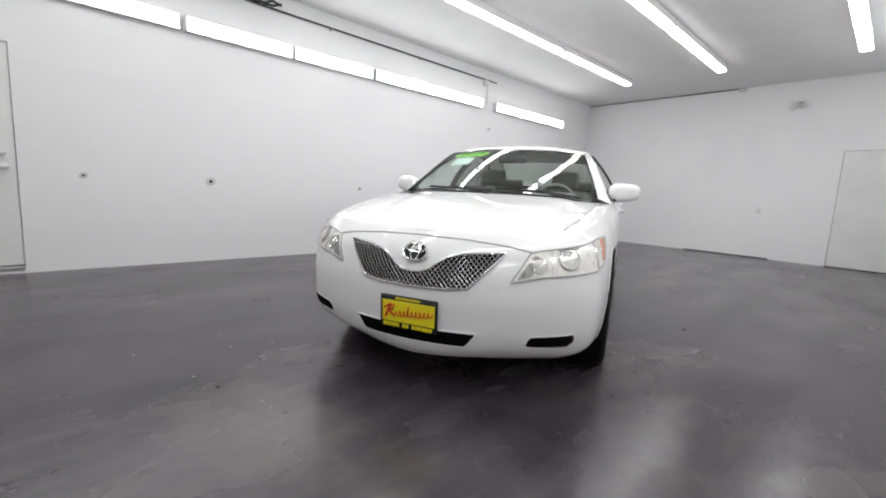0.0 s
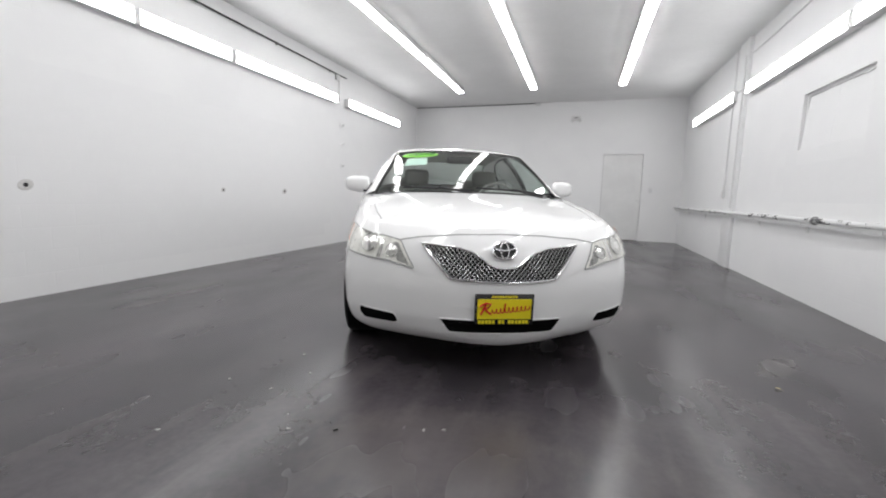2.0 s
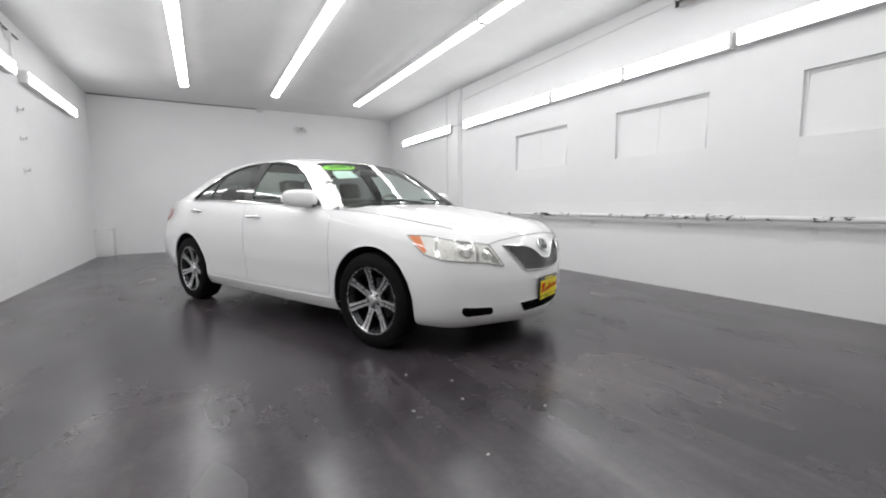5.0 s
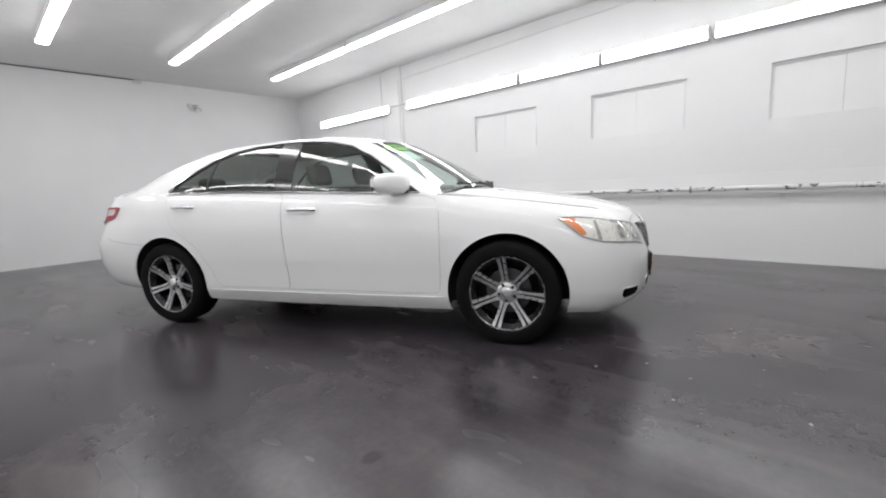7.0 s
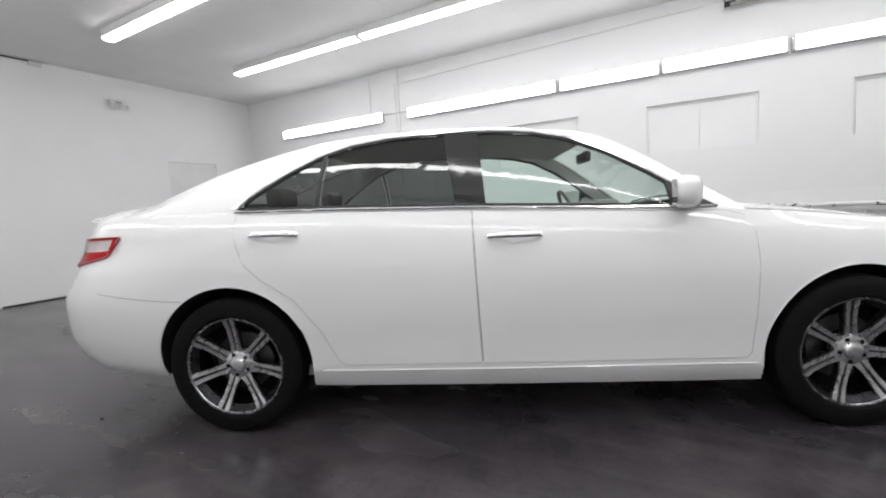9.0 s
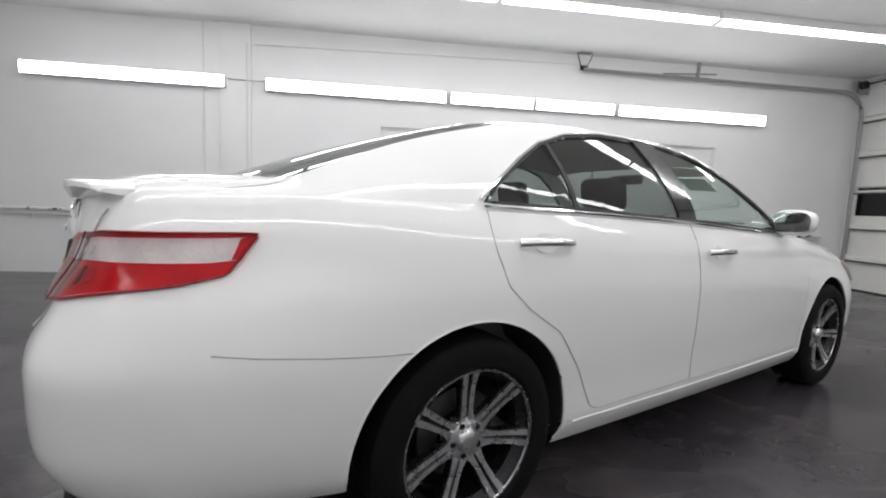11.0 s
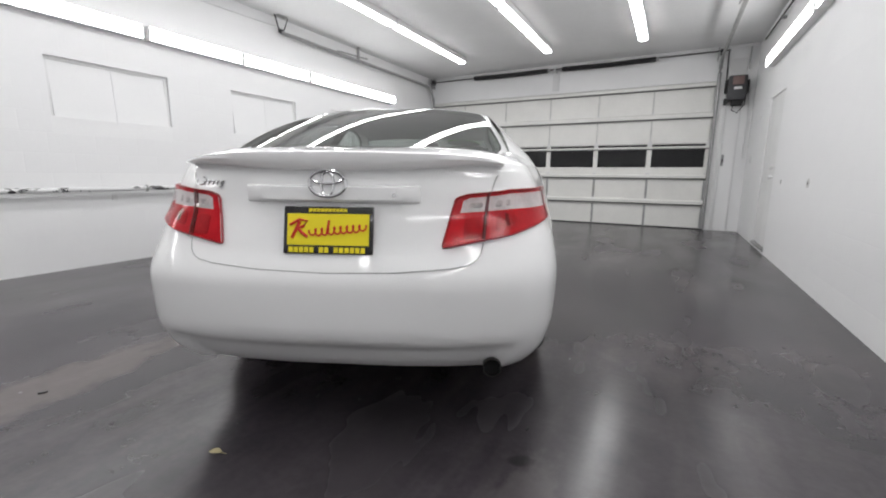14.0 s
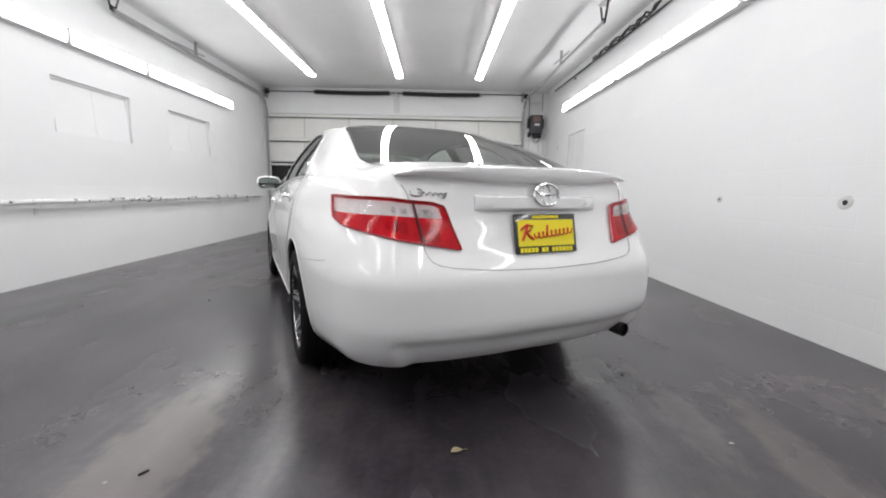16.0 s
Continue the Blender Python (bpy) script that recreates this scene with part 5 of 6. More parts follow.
# wipers on the windscreen's foot
for x0, x1 in ((0.62, 0.05), (0.02, -0.52)):
    wp = part("wiper", tube(bmesh.new(), [screen_fn(x0 / 0.735 + (x1 - x0) / 0.735 * t, 0.015 + 0.05 * t, 0.018) for t in [i / 10 for i in range(11)]], 0.008, 6), BLACKPLASTIC, car)
    part("wiper_arm", tube(bmesh.new(), [screen_fn(x0 / 0.735 - 0.02, -0.03, 0.02), screen_fn((x0 + x1) / 2 / 0.735, 0.03, 0.034)], 0.009, 6), BLACKPLASTIC, wp)
part("cowl", quad_sheet(screen_fn, 24, 2, 0.003, -0.93, 0.93, -0.08, 0.012), BLACKPLASTIC, car)

# sale stickers inside the windscreen's upper corner on the passenger's side
ov = [(-0.62 + 0.275 * math.cos(q), 0.885 + 0.072 * math.sin(q)) for q in [2 * math.pi * i / 36 for i in range(36)]]
part("year_sticker", patch(ov, screen_fn, -0.004, 0.001, 0.05), GREEN, car, "bright green oval sale sticker")
part("sticker_backing", patch([(x, y) for x, y in ov], screen_fn, -0.007, 0.001, 0.05), LININGMAT, car)
part("paper_sheet", patch([(-0.80, 0.79), (-0.50, 0.79), (-0.50, 0.60), (-0.80, 0.60)], screen_fn, -0.006, 0.001, 0.05), PAPER, car, "pale paper sheet behind the windscreen")

# the year on the green sticker
tc_ = bpy.data.curves.new("year_text", "FONT")
tc_.body, tc_.size, tc_.shear, tc_.extrude = "2009", 0.085, 0.25, 0.0004
tc_.align_x, tc_.align_y = "CENTER", "CENTER"
tmp = new("year_text", tc_)
bpy.context.view_layer.update()
me = bpy.data.meshes.new_from_object(tmp.evaluated_get(bpy.context.evaluated_depsgraph_get()))
bpy.data.objects.remove(tmp)
me.materials.append(plain("sticker_ink", (0.02, 0.09, 0.02), 0.5))
o_ = screen_fn(-0.62, 0.885, 0.0035)
ex = (screen_fn(-0.52, 0.885, 0.0035) - screen_fn(-0.72, 0.885, 0.0035)).normalized()
ey = (screen_fn(-0.62, 0.95, 0.0035) - screen_fn(-0.62, 0.85, 0.0035)).normalized()
ez = ex.cross(ey).normalized()
ey = ez.cross(ex)
yr = new("year_text", me)
yr.parent = car
yr.matrix_basis = Matrix.Translation(o_) @ Matrix((ex, ey, ez)).transposed().to_4x4() @ Matrix.Diagonal((1.5, 1.0, 1.0, 1.0))
tagged(yr, "dark year numerals")


# ---- garage door: five sections with struts and stiles, a row of dark windows ----
DY = YG - 0.02
gd = base("door_3", "closed white sectional garage door with a row of dark windows", "garage door", kind="structure")
STILE = painted("stile_steel", (0.62, 0.62, 0.60), 0.4, 0.12, 0.1, 8.0, 0.2)
STRUTGREY = painted("dull_strut_grey", (0.13, 0.13, 0.13), 0.5, 0.25, 0.1, 6.0, 0.3)
STILES = [-2.56, -1.56, -0.54, 0.46, 1.49, 2.53, 3.39]
BANDS = [0.0, 0.52, 1.03, 1.64, 2.17, 2.75]
for k, (z0, z1) in enumerate(zip(BANDS, BANDS[1:])):
    if k != 2:
        part("section", boxed(GX0, GX1, DY - 0.045, DY, z0 + 0.003, z1 - 0.003, 0.003, 1), SECTION, gd)
    else:
        part("section", box(boxed(GX0, GX1, DY - 0.045, DY, 1.033, 1.19), GX0, GX1, DY - 0.045, DY, 1.630, 1.637), SECTION, gd, smooth=False)
        for a, b in zip(STILES, STILES[1:]):
            w = part("window", box(boxed(a - 0.045, a + 0.045, DY - 0.045, DY + 0.001, 1.19, 1.63), b - 0.045, b + 0.045, DY - 0.045, DY + 0.0005, 1.19, 1.63), SECTION, gd, smooth=False)
            part("pane", boxed(a + 0.045, b - 0.045, DY - 0.03, DY - 0.02, 1.19, 1.63), NIGHT, w, "black glass with night behind it", smooth=False)
for z0, z1, d_ in ((0.47, 0.555, 0.05), (0.975, 1.05, 0.05), (1.548, 1.592, 0.035), (2.11, 2.205, 0.055), (2.655, 2.735, 0.055)):
    bm = bmesh.new()
    prof = [(DY, z0), (DY + d_ * 0.5, z0), (DY + d_, z0 + 0.012), (DY + d_, z1 - 0.02), (DY + d_ * 0.3, z1), (DY, z1)]
    rows = [[bm.verts.new((x, y, z)) for y, z in prof] for x in (GX0 + 0.01, GX1 - 0.01)]
    for j in range(5):
        bm.faces.new((rows[0][j], rows[0][j + 1], rows[1][j + 1], rows[1][j]))
    bm.faces.new(rows[0])
    bm.faces.new(rows[1][::-1])
    bmesh.ops.recalc_face_normals(bm, faces=bm.faces)
    part("strut", bm, SECTION, gd, smooth=False)
    # a dark grey strip along the lower edge of each strut
    part("strut_edge", boxed(GX0 + 0.01, GX1 - 0.01, DY + 0.002, DY + d_ + 0.003, z0 - 0.014, z0 - 0.001), STRUTGREY, gd, "dark grey strip below the strut", smooth=False)
for x in STILES:
    for k, (z0, z1) in enumerate(zip(BANDS, BANDS[1:])):
        if k != 2:
            hw = 0.013 if k > 2 else 0.02
            part("stile", boxed(x - hw, x + hw, DY + 0.001, DY + 0.012, z0 + 0.01, z1 - 0.09, 0.002, 1), STILE if k > 2 else RIB, gd)
for z in (0.52, 1.03, 1.64, 2.17):
    for x in STILES:
        part("hinge", boxed(x - 0.035, x + 0.035, DY + 0.012, DY + 0.02, z - 0.04, z + 0.055, 0.003, 1), HOUSING, gd)
for z in BANDS[1:-1]:
    part("section_joint", boxed(GX0, GX1, DY + 0.0005, DY + 0.0025, z - 0.004, z + 0.004), STRUTGREY, gd, smooth=False)
part("bottom_seal", boxed(GX0, GX1, DY - 0.05, DY + 0.008, 0.0, 0.022, 0.006), RUBBER, gd)


def track(x, name):
    """A door track: upright, bend and level run with a hanger from the ceiling."""
    t = base(name, "galvanised garage door track with its hanger", "track", group="garage door tracks")
    pts = [(x, YG + 0.05, 0.02), (x, YG + 0.05, 2.72)] + [(x, YG + 0.05 + 0.38 * (1 - math.cos(q)), 2.72 + 0.38 * math.sin(q)) for q in [math.pi / 2 * i / 8 for i in range(1, 9)]] + [(x, -1.5, 3.10)]
    part("rail", tube(bmesh.new(), pts, 0.028, 6), RIB, t)
    for y0, y1 in ((-1.63, -1.53), (-1.39, -1.47)):
        part("hanger", tube(bmesh.new(), [(x, y0, H - 0.004), (x, y1, 3.09)], 0.014, 4, False, 0.35), DARKSTEEL, t, "dark steel hanger strap", smooth=False)
    part("hanger_tie", boxed(x - 0.004, x + 0.004, -1.555, -1.445, 3.085, 3.15), DARKSTEEL, t, smooth=False)
    part("hanger_foot", boxed(x - 0.05, x + 0.05, -1.6, -1.42, H - 0.006, H), RIB, t, smooth=False)
    part("hanger_strap", boxed(x - 0.02, x + 0.02, -3.3, -3.27, 3.12, H), RIB, t, smooth=False)
    part("tie_bar", tube(bmesh.new(), [(x + 0.03, -2.75, 3.15), (x + 0.03, -3.6, 3.2)], 0.012, 6), RIB, t)
    return t


track(GX1 - 0.06, "door_track")
track(GX0 + 0.02, "door_track")

# torsion springs on their shaft
sp = base("torsion_spring_shaft", "dark torsion springs on a steel shaft above the garage door", "springs")
SY, SZ = YG + 0.16, 3.20
part("shaft", tube(bmesh.new(), [(-2.72, SY, SZ + 0.02), (3.40, SY, SZ)], 0.013, 8), DARKSTEEL, sp)
for a, b in ((0.52, 2.23), (-1.54, 0.22)):
    bm = bmesh.new()
    n = int((b - a) / 0.028)
    tube(bm, [(a, SY, SZ), ((a + b) / 2, SY, SZ - 0.012), (b, SY, SZ)], 0.042, 12)
    for i in range(n):
        x = a + (b - a) * (i + 0.5) / n
        tube(bm, [(x + 0.007 * math.sin(q), SY + 0.044 * math.cos(q), SZ - 0.012 * (1 - (2 * (x - a) / (b - a) - 1) ** 2) + 0.044 * math.sin(q)) for q in [2 * math.pi * j / 10 for j in range(10)]], 0.008, 5, True)
    part("spring", bm, DARKSTEEL, sp, "coiled dark spring")
    part("spring_cone", tube(bmesh.new(), [(a - 0.05, SY, SZ), (a + 0.02, SY, SZ)], 0.03, 10), RIB, sp)
part("centre_bracket", box(boxed(0.30, 0.44, YG + 0.001, YG + 0.02, 2.80, 3.30), 0.35, 0.39, YG + 0.02, SY + 0.03, 3.15, 3.25), HOUSING, sp, smooth=False)
for x in (-2.60, 3.30):
    bm = lathe(bmesh.new(), [(-0.03, 0.0001), (-0.03, 0.06), (-0.02, 0.065), (0.0, 0.05), (0.03, 0.06), (0.03, 0.0001)], 20)
    bmesh.ops.transform(bm, matrix=Matrix.Translation((x, SY, SZ)), verts=bm.verts)
    part("cable_drum", bm, DARKSTEEL, sp)
    part("end_plate", boxed(x + 0.05, x + 0.06, YG + 0.001, SY + 0.06, SZ - 0.12, SZ + 0.08), RIB, sp, smooth=False)
part("top_rail", boxed(XL + 0.01, XR - 0.01, YG + 0.001, YG + 0.05, H - 0.05, H - 0.005, 0.004), TRIM, sp)

# door opener on the jamb
op = base("door_opener", "dark grey jackshaft door opener on the wall beside the garage door", "door opener")
part("motor_box", boxed(-3.02, -2.74, YG + 0.03, YG + 0.22, 2.36, 2.78, 0.02, 3), plain("motor_grey", (0.06, 0.06, 0.065), 0.45, 0.2), op)
part("mounting_plate", boxed(-3.0, -2.76, YG + 0.001, YG + 0.03, 2.34, 3.1, 0.004), HOUSING, op)
part("cover", boxed(-2.97, -2.80, YG + 0.22, YG + 0.235, 2.62, 2.76, 0.005), plain("dull_brown_cover", (0.20, 0.13, 0.12), 0.5), op, "dull brown cover plate")
part("label", boxed(-2.95, -2.83, YG + 0.22, YG + 0.226, 2.54, 2.585), TRIM, op, "pale label", smooth=False)
part("gear_housing", boxed(-2.99, -2.82, YG + 0.05, YG + 0.20, 2.27, 2.365, 0.02, 3), RUBBER, op)
part("drive_chain", tube(bmesh.new(), [(-2.72, YG + 0.12, 2.5), (-2.70, YG + 0.15, 3.2)], 0.012, 6), DARKSTEEL, op)
part("conduit", tube(bmesh.new(), [(-3.04, YG + 0.03, 2.9), (-3.04, YG + 0.03, 3.3)], 0.012, 8), RIB, op)
for x0, x1, z0, z1 in ((-2.75, -2.70, 2.50, 2.72), (-3.06, -3.01, 2.48, 2.70), (-2.76, -2.71, 2.30, 2.40)):
    part("bracket", boxed(x0, x1, YG + 0.02, YG + 0.16, z0, z1, 0.006), RUBBER, op)
part("conduit", tube(bmesh.new(), [(-3.05, YG + 0.025, 2.66), (-3.09, YG + 0.025, 2.58), (-3.10, YG + 0.025, 1.35)], 0.013, 8), TRIM, op)
part("cable", tube(bmesh.new(), [(-2.86, YG + 0.1, 2.28), (-2.84, YG + 0.08, 2.2), (-2.93, YG + 0.05, 2.16), (-3.03, YG + 0.04, 2.3), (-3.04, YG + 0.04, 2.6)], 0.008, 6), RUBBER, op)

# jamb trims and a latch plate beside the door
part("jamb_trim", boxed(GX0 - 0.15, GX0 - 0.09, YG + 0.001, YG + 0.02, 0.0, 2.25, 0.003), TRIM, wall_south)
part("jamb_trim", boxed(-3.0, -2.97, YG + 0.001, YG + 0.014, 0.0, 2.2, 0.003), TRIM, wall_south)
latch = base("latch_plate", "small grey latch plate on the door jamb", "latch")
part("plate", boxed(-2.82, -2.78, YG + 0.001, YG + 0.016, 1.22, 1.42, 0.004), RIB, latch)
part("bolt", boxed(-2.81, -2.79, YG + 0.014, YG + 0.03, 1.28, 1.34, 0.004), DARKSTEEL, latch)


# ---- west wall fittings ----
def wall_plate(name, label, y, z, w=0.075, h=0.115):
    b_ = base(name, label, "switch")
    part("plate", boxed(XL + 0.001, XL + 0.012, y - w / 2, y + w / 2, z - h / 2, z + h / 2, 0.004), TRIM, b_)
    part("toggle", boxed(XL + 0.012, XL + 0.02, y - 0.008, y + 0.008, z - 0.014, z + 0.014, 0.002), HOUSING, b_)


wall_plate("wall_switch", "white switch plate on the block wall", -5.20, 1.97)
wall_plate("wall_box", "white switch plate on the block wall by the garage door", -5.70, 1.31, 0.09, 0.12)
PLASTER = painted("patch_plaster", (0.70, 0.69, 0.68), 0.8, 0.16, 0.4, 30.0)
for k, (y, r) in enumerate(((-3.11, 0.014), (-1.94, 0.02), (0.13, 0.013), (1.33, 0.019))):
    an = base("wall_anchor", "dark anchor hole with a patched plaster ring", "anchor", group="wall anchors")
    bm = lathe(bmesh.new(), [(0.0, r * 2.7), (0.0025, r * 2.2), (0.0045, r * 1.4), (0.003, r * 0.9)], 18)
    bmesh.ops.transform(bm, matrix=Matrix.Translation((XL + 0.001, y, 0.965)) @ Matrix.Rotation(0.4, 4, "X") @ Matrix.Diagonal((1, 1.1, 0.85, 1)), verts=bm.verts)
    part("ring", bm, PLASTER, an)
    bm = lathe(bmesh.new(), [(0.0, r), (0.0045, r * 0.9), (0.003, 0.0001)], 14)
    bmesh.ops.transform(bm, matrix=Matrix.Translation((XL + 0.001, y, 0.965)), verts=bm.verts)
    part("hole", bm, DARKSTEEL, an)

cd = base("conduit_run", "grey cable conduit along the top of the block wall", "conduit")
part("pipe", tube(bmesh.new(), [(XL + 0.035, -5.5, 3.20), (XL + 0.035, -3.0, 3.16), (XL + 0.035, -1.1, 3.14), (XL + 0.035, 3.12, 3.13)], 0.012, 8), DARKSTEEL, cd)
bm = bmesh.new()
random.seed(4)
for j in range(2):
    tube(bm, [(XL + 0.06 + 0.02 * random.random(), -3.2 + 0.11 * i, 3.17 + 0.03 * math.sin(1.7 * i + 2 * j) + 0.015 * random.random()) for i in range(20)], 0.014, 6)
part("cable_bundle", bm, DARKSTEEL, cd, "loose bundle of dark cables")
for y in (-4.2, -0.4, 1.2, 2.6):
    part("clip", boxed(XL + 0.001, XL + 0.05, y - 0.015, y + 0.015, 3.115, 3.15, 0.004), RIB, cd)
part("junction_box", boxed(XL + 0.001, XL + 0.05, 2.78, 2.88, 3.03, 3.13, 0.006), HOUSING, cd)
part("drop_pipe", tube(bmesh.new(), [(XL + 0.02, 2.90, 3.10), (XL + 0.02, 2.90, 2.66)], 0.01, 8), TRIM, cd)
for z in (2.24, 1.88, 1.48):
    hk = base("wall_hook", "small white painted hook on the block wall", "hook", group="wall hooks")
    part("plate", boxed(XL + 0.001, XL + 0.012, 2.955, 3.035, z - 0.035, z + 0.035, 0.004), TRIM, hk)
    part("peg", tube(bmesh.new(), [(XL + 0.01, 2.995, z), (XL + 0.05, 2.995, z - 0.005), (XL + 0.055, 2.995, z + 0.025)], 0.007, 6), RIB, hk)
ct = base("corner_box", "white painted box standing in the back corner", "box")
part("carcass", boxed(XL + 0.003, -2.88, 6.50, YB - 0.003, 0.0, 0.55, 0.008), TRIM, ct)
part("lid", boxed(XL + 0.002, -2.87, 6.49, YB - 0.002, 0.552, 0.575, 0.006), TRIM, ct)

# ---- back wall fittings ----
em = base("emergency_light", "white twin-head emergency light high on the back wall", "emergency light")
part("case", boxed(0.93, 1.15, YB - 0.07, YB - 0.001, 2.90, 2.98, 0.015, 3), HOUSING, em)
for x in (0.95, 1.13):
    bm = lathe(bmesh.new(), [(0.0, 0.02), (-0.03, 0.035), (-0.06, 0.042), (-0.062, 0.036), (-0.05, 0.0001)], 18, "y")
    bmesh.ops.transform(bm, matrix=pose(x, YB - 0.06, 2.875, 20, 0, 0), verts=bm.verts)
    part("lamp_head", bm, HOUSING, em)
part("grille_slot", boxed(1.0, 1.09, YB - 0.074, YB - 0.069, 2.925, 2.94), DARKSTEEL, em, smooth=False)
cb = base("ceiling_cable", "dark cable pinned along the back wall under the ceiling", "cable")
part("cable", tube(bmesh.new(), [(XL + 0.02, YB - 0.012, H - 0.015), (-1.5, YB - 0.012, H - 0.018), (0.05, YB - 0.012, H - 0.012)], 0.009, 6), DARKSTEEL, cb)
part("sensor_box", boxed(0.03, 0.17, YB - 0.05, YB - 0.001, H - 0.07, H - 0.01, 0.008), HOUSING, cb)
sw_ = base("light_switch", "white light switch plate beside the back door", "switch")
part("plate", boxed(2.79, 2.87, YB - 0.011, YB - 0.001, 1.16, 1.28, 0.004), TRIM, sw_)
part("toggle", boxed(2.822, 2.838, YB - 0.02, YB - 0.01, 1.205, 1.235, 0.002), HOUSING, sw_)
so = base("wall_socket", "white socket plate on the back wall", "socket")
part("plate", boxed(0.61, 0.69, YB - 0.011, YB - 0.001, 0.88, 1.0, 0.004), TRIM, so)
part("outlet", boxed(0.63, 0.67, YB - 0.013, YB - 0.0105, 0.90, 0.98, 0.002), HOUSING, so)

# ---- east wall fittings ----
part("pilaster", boxed(XR - 0.05, XR + 0.001, 3.06, 3.44, 0.0, H - 0.002, 0.006), WALL, wall_east)
ec = base("wall_conduit", "white painted conduit on the block wall and pilaster", "conduit")
part("pipe", tube(bmesh.new(), [(XR - 0.014, 3.66, 1.16), (XR - 0.014, 3.66, H - 0.01)], 0.011, 8), TRIM, ec)
part("pipe", tube(bmesh.new(), [(XR - 0.064, 3.10, 0.9), (XR - 0.064, 3.10, 3.08)], 0.011, 8), TRIM, ec)
part("pipe", tube(bmesh.new(), [(XR - 0.014, 3.02, 3.09), (XR - 0.014, -1.6, 3.2)], 0.010, 8), TRIM, ec)
part("end_box", boxed(XR - 0.04, XR - 0.001, 3.62, 3.70, 1.06, 1.17, 0.005), TRIM, ec)

fc = base("fixture_cable", "thin grey cable between two wall lights across the pilaster", "cable")
part("cable", tube(bmesh.new(), [(XR - 0.055, 3.36, 2.615), (XR - 0.060, 3.25, 2.612), (XR - 0.060, 3.05, 2.608), (XR - 0.055, 2.86, 2.612)], 0.006, 6), RIB, fc)

rl = base("guard_rail", "white steel guard rail with chipped paint along the block wall", "rail")
part("angle", boxed(XR - 0.075, XR - 0.055, -5.7, 6.8, 0.765, 0.80, 0.004), TRIM, rl)
pts = []
random.seed(11)
part("top_bar", tube(bmesh.new(), [(XR - 0.085 + 0.004 * math.sin(i * 1.3), -5.7 + 12.5 * i / 50, 0.832 + 0.003 * math.sin(i * 2.1)) for i in range(51)], 0.026, 10), RAIL, rl, "chipped white top bar")
for y in [-5.2 + 1.22 * i for i in range(10)]:
    part("bracket", box(boxed(XR - 0.08, XR - 0.001, y - 0.02, y + 0.02, 0.77, 0.80), XR - 0.012, XR - 0.001, y - 0.025, y + 0.025, 0.70, 0.86), TRIM, rl, smooth=False)
for y in (-4.4, -3.75, -1.9, 0.6):
    part("clamp", tube(bmesh.new(), [(XR - 0.085 + 0.03 * math.cos(q), y, 0.832 + 0.03 * math.sin(q)) for q in [2 * math.pi * j / 14 for j in range(14)]], 0.012, 6, True), RIB, rl)

# litter on the floor
lf = base("fallen_leaf", "small dry yellow leaf lying on the concrete floor", "leaf", pose(-0.65, 2.48, 0.004, 0, 0, 25))
bm = bmesh.new()
for i in range(8):
    a, b = i / 8, (i + 1) / 8
    wa, wb = 0.016 * math.sin(math.pi * a) ** 0.8, 0.016 * math.sin(math.pi * b) ** 0.8
    za, zb = 0.006 * math.sin(3 * a), 0.006 * math.sin(3 * b)
    for sg in (1, -1):
        q = [bm.verts.new(v) for v in ((0.05 * a, 0, za), (0.05 * b, 0, zb), (0.05 * b, sg * wb, zb + 0.004), (0.05 * a, sg * wa, za + 0.004))]
        bm.faces.new(q if sg > 0 else q[::-1])
bmesh.ops.remove_doubles(bm, verts=bm.verts, dist=1e-5)
part("blade", bm, painted("dry_leaf", (0.42, 0.36, 0.20), 0.7, 0.2, 0.2, 40.0), lf)
part("stalk", tube(bmesh.new(), [(-0.02, 0.003, 0.001), (0.0, 0, 0.001), (0.02, 0, 0.004)], 0.001, 5), bpy.data.materials["dry_leaf"], lf)
copy_thing(lf, pose(2.35, -1.68, 0.003, 0, 0, 130) @ Matrix.Diagonal((0.55, 0.55, 0.55, 1)))
for x, y, w in ((0.48, 2.61, 0.016), (-1.59, 1.78, 0.014), (1.47, 0.29, 0.02), (0.38, -2.83, 0.010)):
    ch_ = base("rubber_scrap", "small dark scrap of rubber on the concrete floor", "litter", pose(x, y, 0, 0, 0, 70 * x), group="floor scraps")
    bm = boxed(-w, w, -w * 0.35, w * 0.35, 0.0, 0.006, 0.0025)
    for v in bm.verts:
        v.co.y += 0.3 * w * math.sin(v.co.x / w * 1.6)
    part("scrap", bm, RUBBER, ch_)

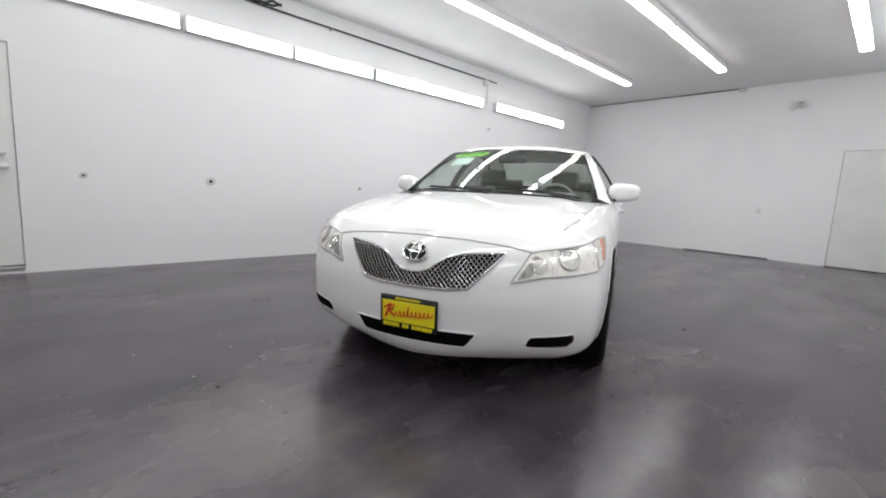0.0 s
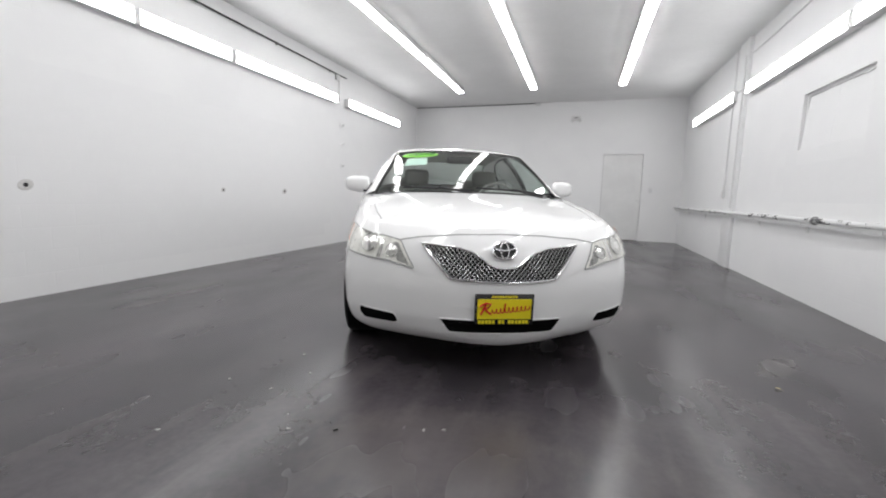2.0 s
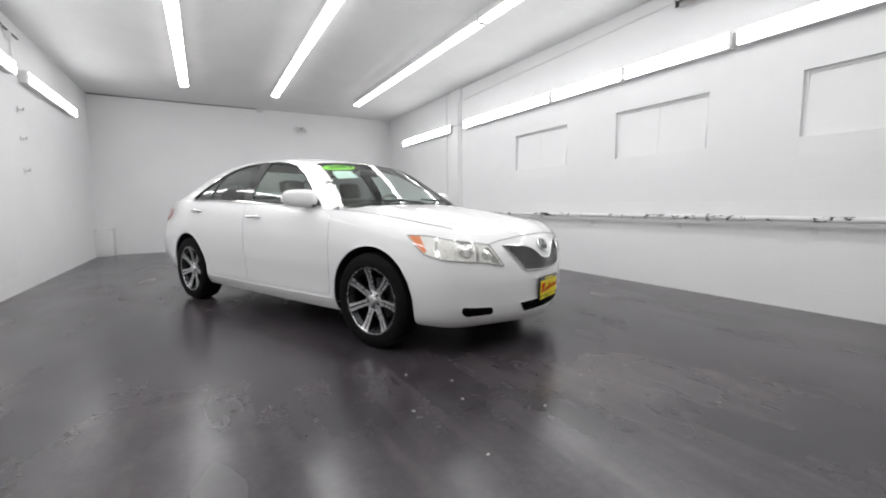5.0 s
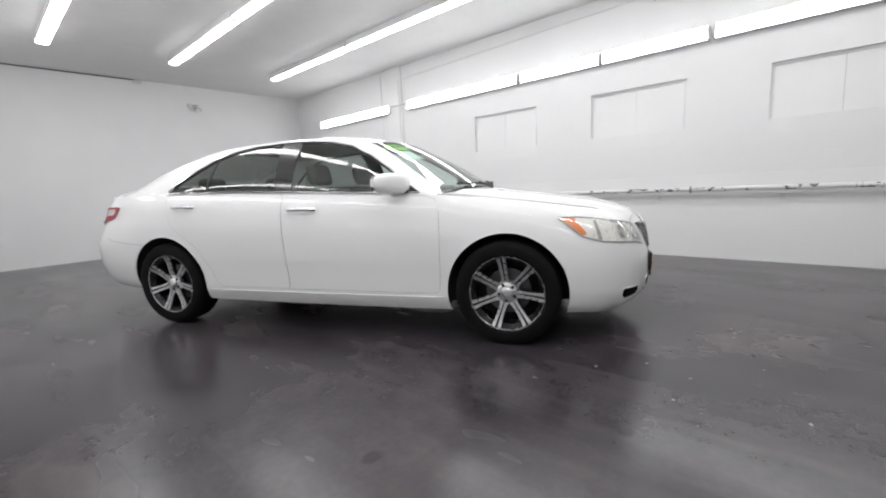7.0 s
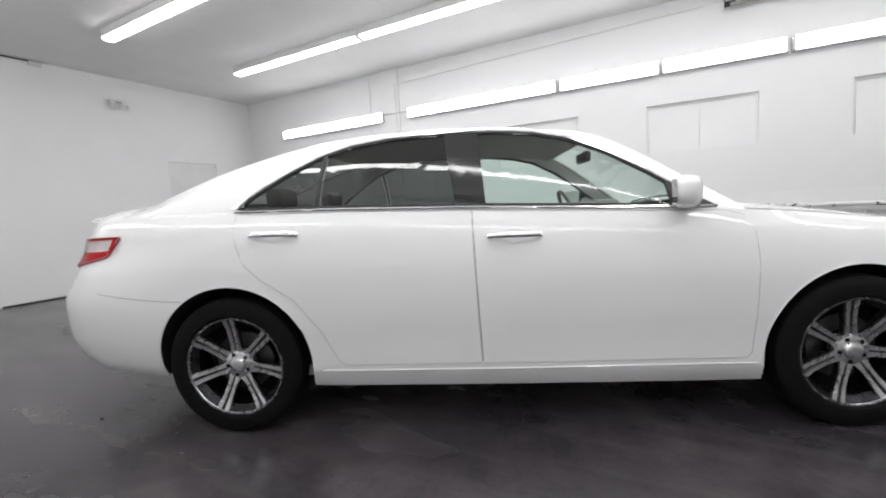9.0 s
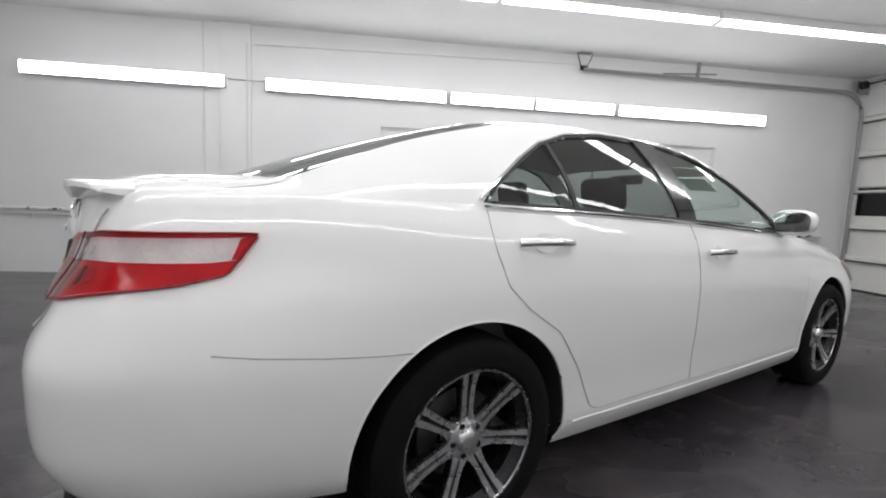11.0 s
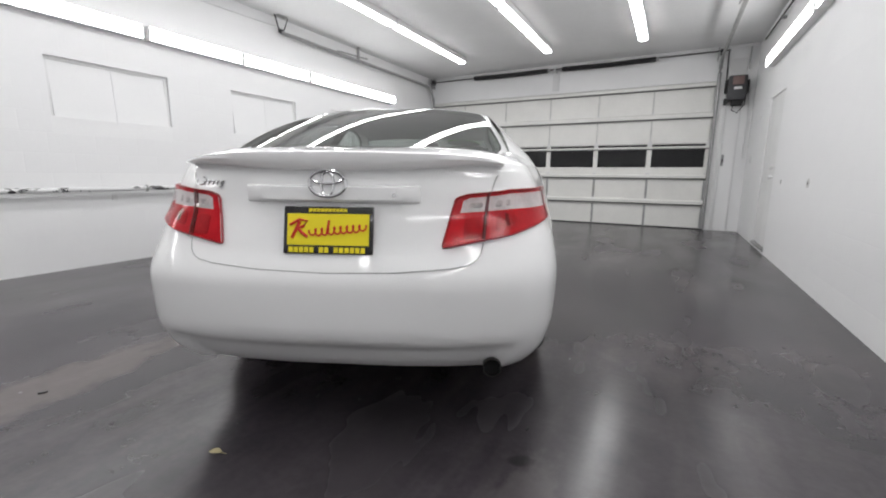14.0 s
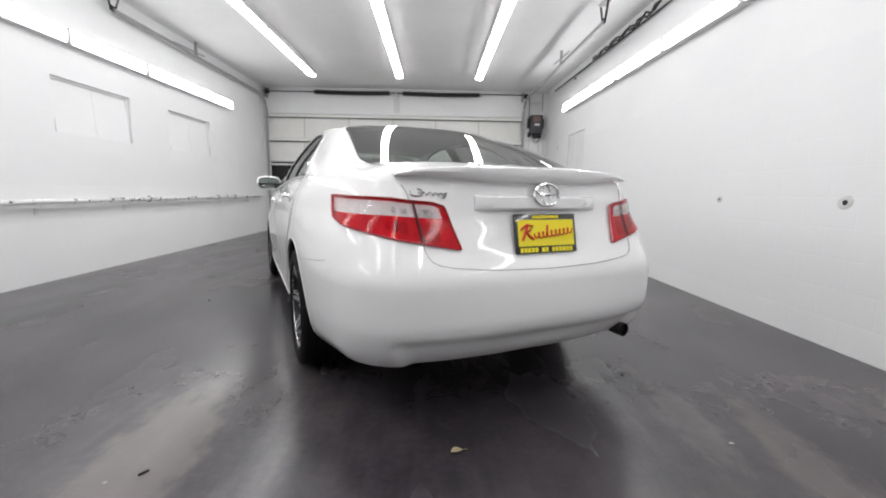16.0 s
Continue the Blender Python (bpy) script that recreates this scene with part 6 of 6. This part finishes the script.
# flakes of white paint on the floor
CHIP = painted("paint_flake", (0.36, 0.35, 0.33), 0.6, 0.15, 0.1, 30.0)
random.seed(23)
flake = None
for x, y in ((-0.29, -3.08), (-0.39, -2.61), (0.19, -2.89), (0.72, -2.70), (0.80, -2.67), (-0.24, -2.19), (-1.43, -3.19), (-1.75, 2.43), (-0.05, -2.40), (-0.12, -2.62)):
    if flake is None:
        flake = base("paint_flake", "small curled flake of white paint on the concrete floor", "litter", pose(x, y, 0.0, 0, 0, 30), group="paint flakes")
        bm = bmesh.new()
        rim = [(0.011 * (0.7 + 0.5 * random.random()) * math.cos(q), 0.007 * (0.7 + 0.5 * random.random()) * math.sin(q)) for q in [2 * math.pi * i / 9 for i in range(9)]]
        top = bm.verts.new((0, 0, 0.002))
        lo = [bm.verts.new((a, b, 0.0005)) for a, b in rim]
        hi = [bm.verts.new((a * 0.9, b * 0.9, 0.0025 + 0.15 * abs(b))) for a, b in rim]
        for i in range(9):
            j = (i + 1) % 9
            bm.faces.new((lo[i], lo[j], hi[j], hi[i]))
            bm.faces.new((hi[i], hi[j], top))
        part("flake", bm, CHIP, flake)
    else:
        copy_thing(flake, pose(x, y, 0.0, 0, 0, 360 * random.random()))

# dark strip that paints the shadow gap at the foot of the back wall
part("foot_shade_strip", boxed(-0.6, 0.9, YB - 0.004, YB - 0.001, 0.001, 0.02), SHADOWGAP, wall_north, smooth=False)


# ---- block courses of the two long walls: thin painted-over faces, bedded joints ----
def block_mesh(w, h, cache={}):
    key = (round(w, 3), round(h, 3))
    if key not in cache:
        d_, e = 0.0009, 0.009
        bm = bmesh.new()
        lo = [bm.verts.new((0.0004, y, z)) for y, z in ((0, 0), (w, 0), (w, h), (0, h))]
        hi = [bm.verts.new((d_, y, z)) for y, z in ((e, e), (w - e, e), (w - e, h - e), (e, h - e))]
        bm.faces.new(hi)
        for j in range(4):
            bm.faces.new((lo[j], lo[(j + 1) % 4], hi[(j + 1) % 4], hi[j]))
        cache[key] = finish("block", bm, WALL, False)
    return cache[key]


def courses(wall, x, facing, holes, near):
    """Blocks on one wall; those within reach of the camera are parts, the rest one joined part."""
    singles, rest = [], []
    for r in range(17):
        z0, z1 = 0.2 * r, min(0.2 * r + 0.2, H - 0.002)
        if z1 - z0 < 0.05:
            continue
        y = YG + 0.01 - (0.2 if r % 2 else 0.0)
        while y < YB - 0.02:
            a, b = max(y, YG + 0.01), min(y + 0.4, YB - 0.01)
            y += 0.4
            spans = [(a, b)]
            for h0, h1, hz0, hz1 in holes:
                if z1 > hz0 + 0.001 and z0 < hz1 - 0.001:
                    out = []
                    for p, q in spans:
                        if q <= h0 or p >= h1:
                            out.append((p, q))
                        else:
                            out += [(p, h0)] if h0 - p > 0.03 else []
                            out += [(h1, q)] if q - h1 > 0.03 else []
                    spans = out
            for p, q in spans:
                if q - p > 0.03:
                    (singles if near[0] < (p + q) / 2 < near[1] and near[2] < (z0 + z1) / 2 < near[3] else rest).append((p, q, z0, z1))
    for p, q, z0, z1 in singles:
        o = new("block", block_mesh(q - p, z1 - z0))
        o.parent = wall
        o.matrix_basis = Matrix.Translation((x, p, z0)) if facing > 0 else Matrix.Translation((x, q, z0)) @ pose(0, 0, 0, 0, 0, 180)
    vs, fs = [], []
    for p, q, z0, z1 in rest:
        k, e = len(vs), 0.009
        vs += [(x + facing * 0.0004, yy, zz) for yy, zz in ((p, z0), (q, z0), (q, z1), (p, z1))]
        vs += [(x + facing * 0.0010, yy, zz) for yy, zz in ((p + e, z0 + e), (q - e, z0 + e), (q - e, z1 - e), (p + e, z1 - e))]
        quads = [(4, 5, 6, 7)] + [(j, (j + 1) % 4, 4 + (j + 1) % 4, 4 + j) for j in range(4)]
        fs += [tuple(k + i for i in (f if facing > 0 else f[::-1])) for f in quads]
    me = bpy.data.meshes.new("far_blocks")
    me.from_pydata(vs, [], fs)
    me.materials.append(WALL)
    o = new("far_blocks", me)
    o.parent = wall
    tagged(o, "painted block courses", kind="stuff")


courses(wall_west, XL, 1, [LDOOR], (-3.4, 2.6, 0.2, 2.0))
courses(wall_east, XR, -1, [(a, b, *WZ) for a, b in WINDOWS] + [(3.06, 3.44, 0.0, H)], (-3.9, 1.7, 0.9, 2.6))
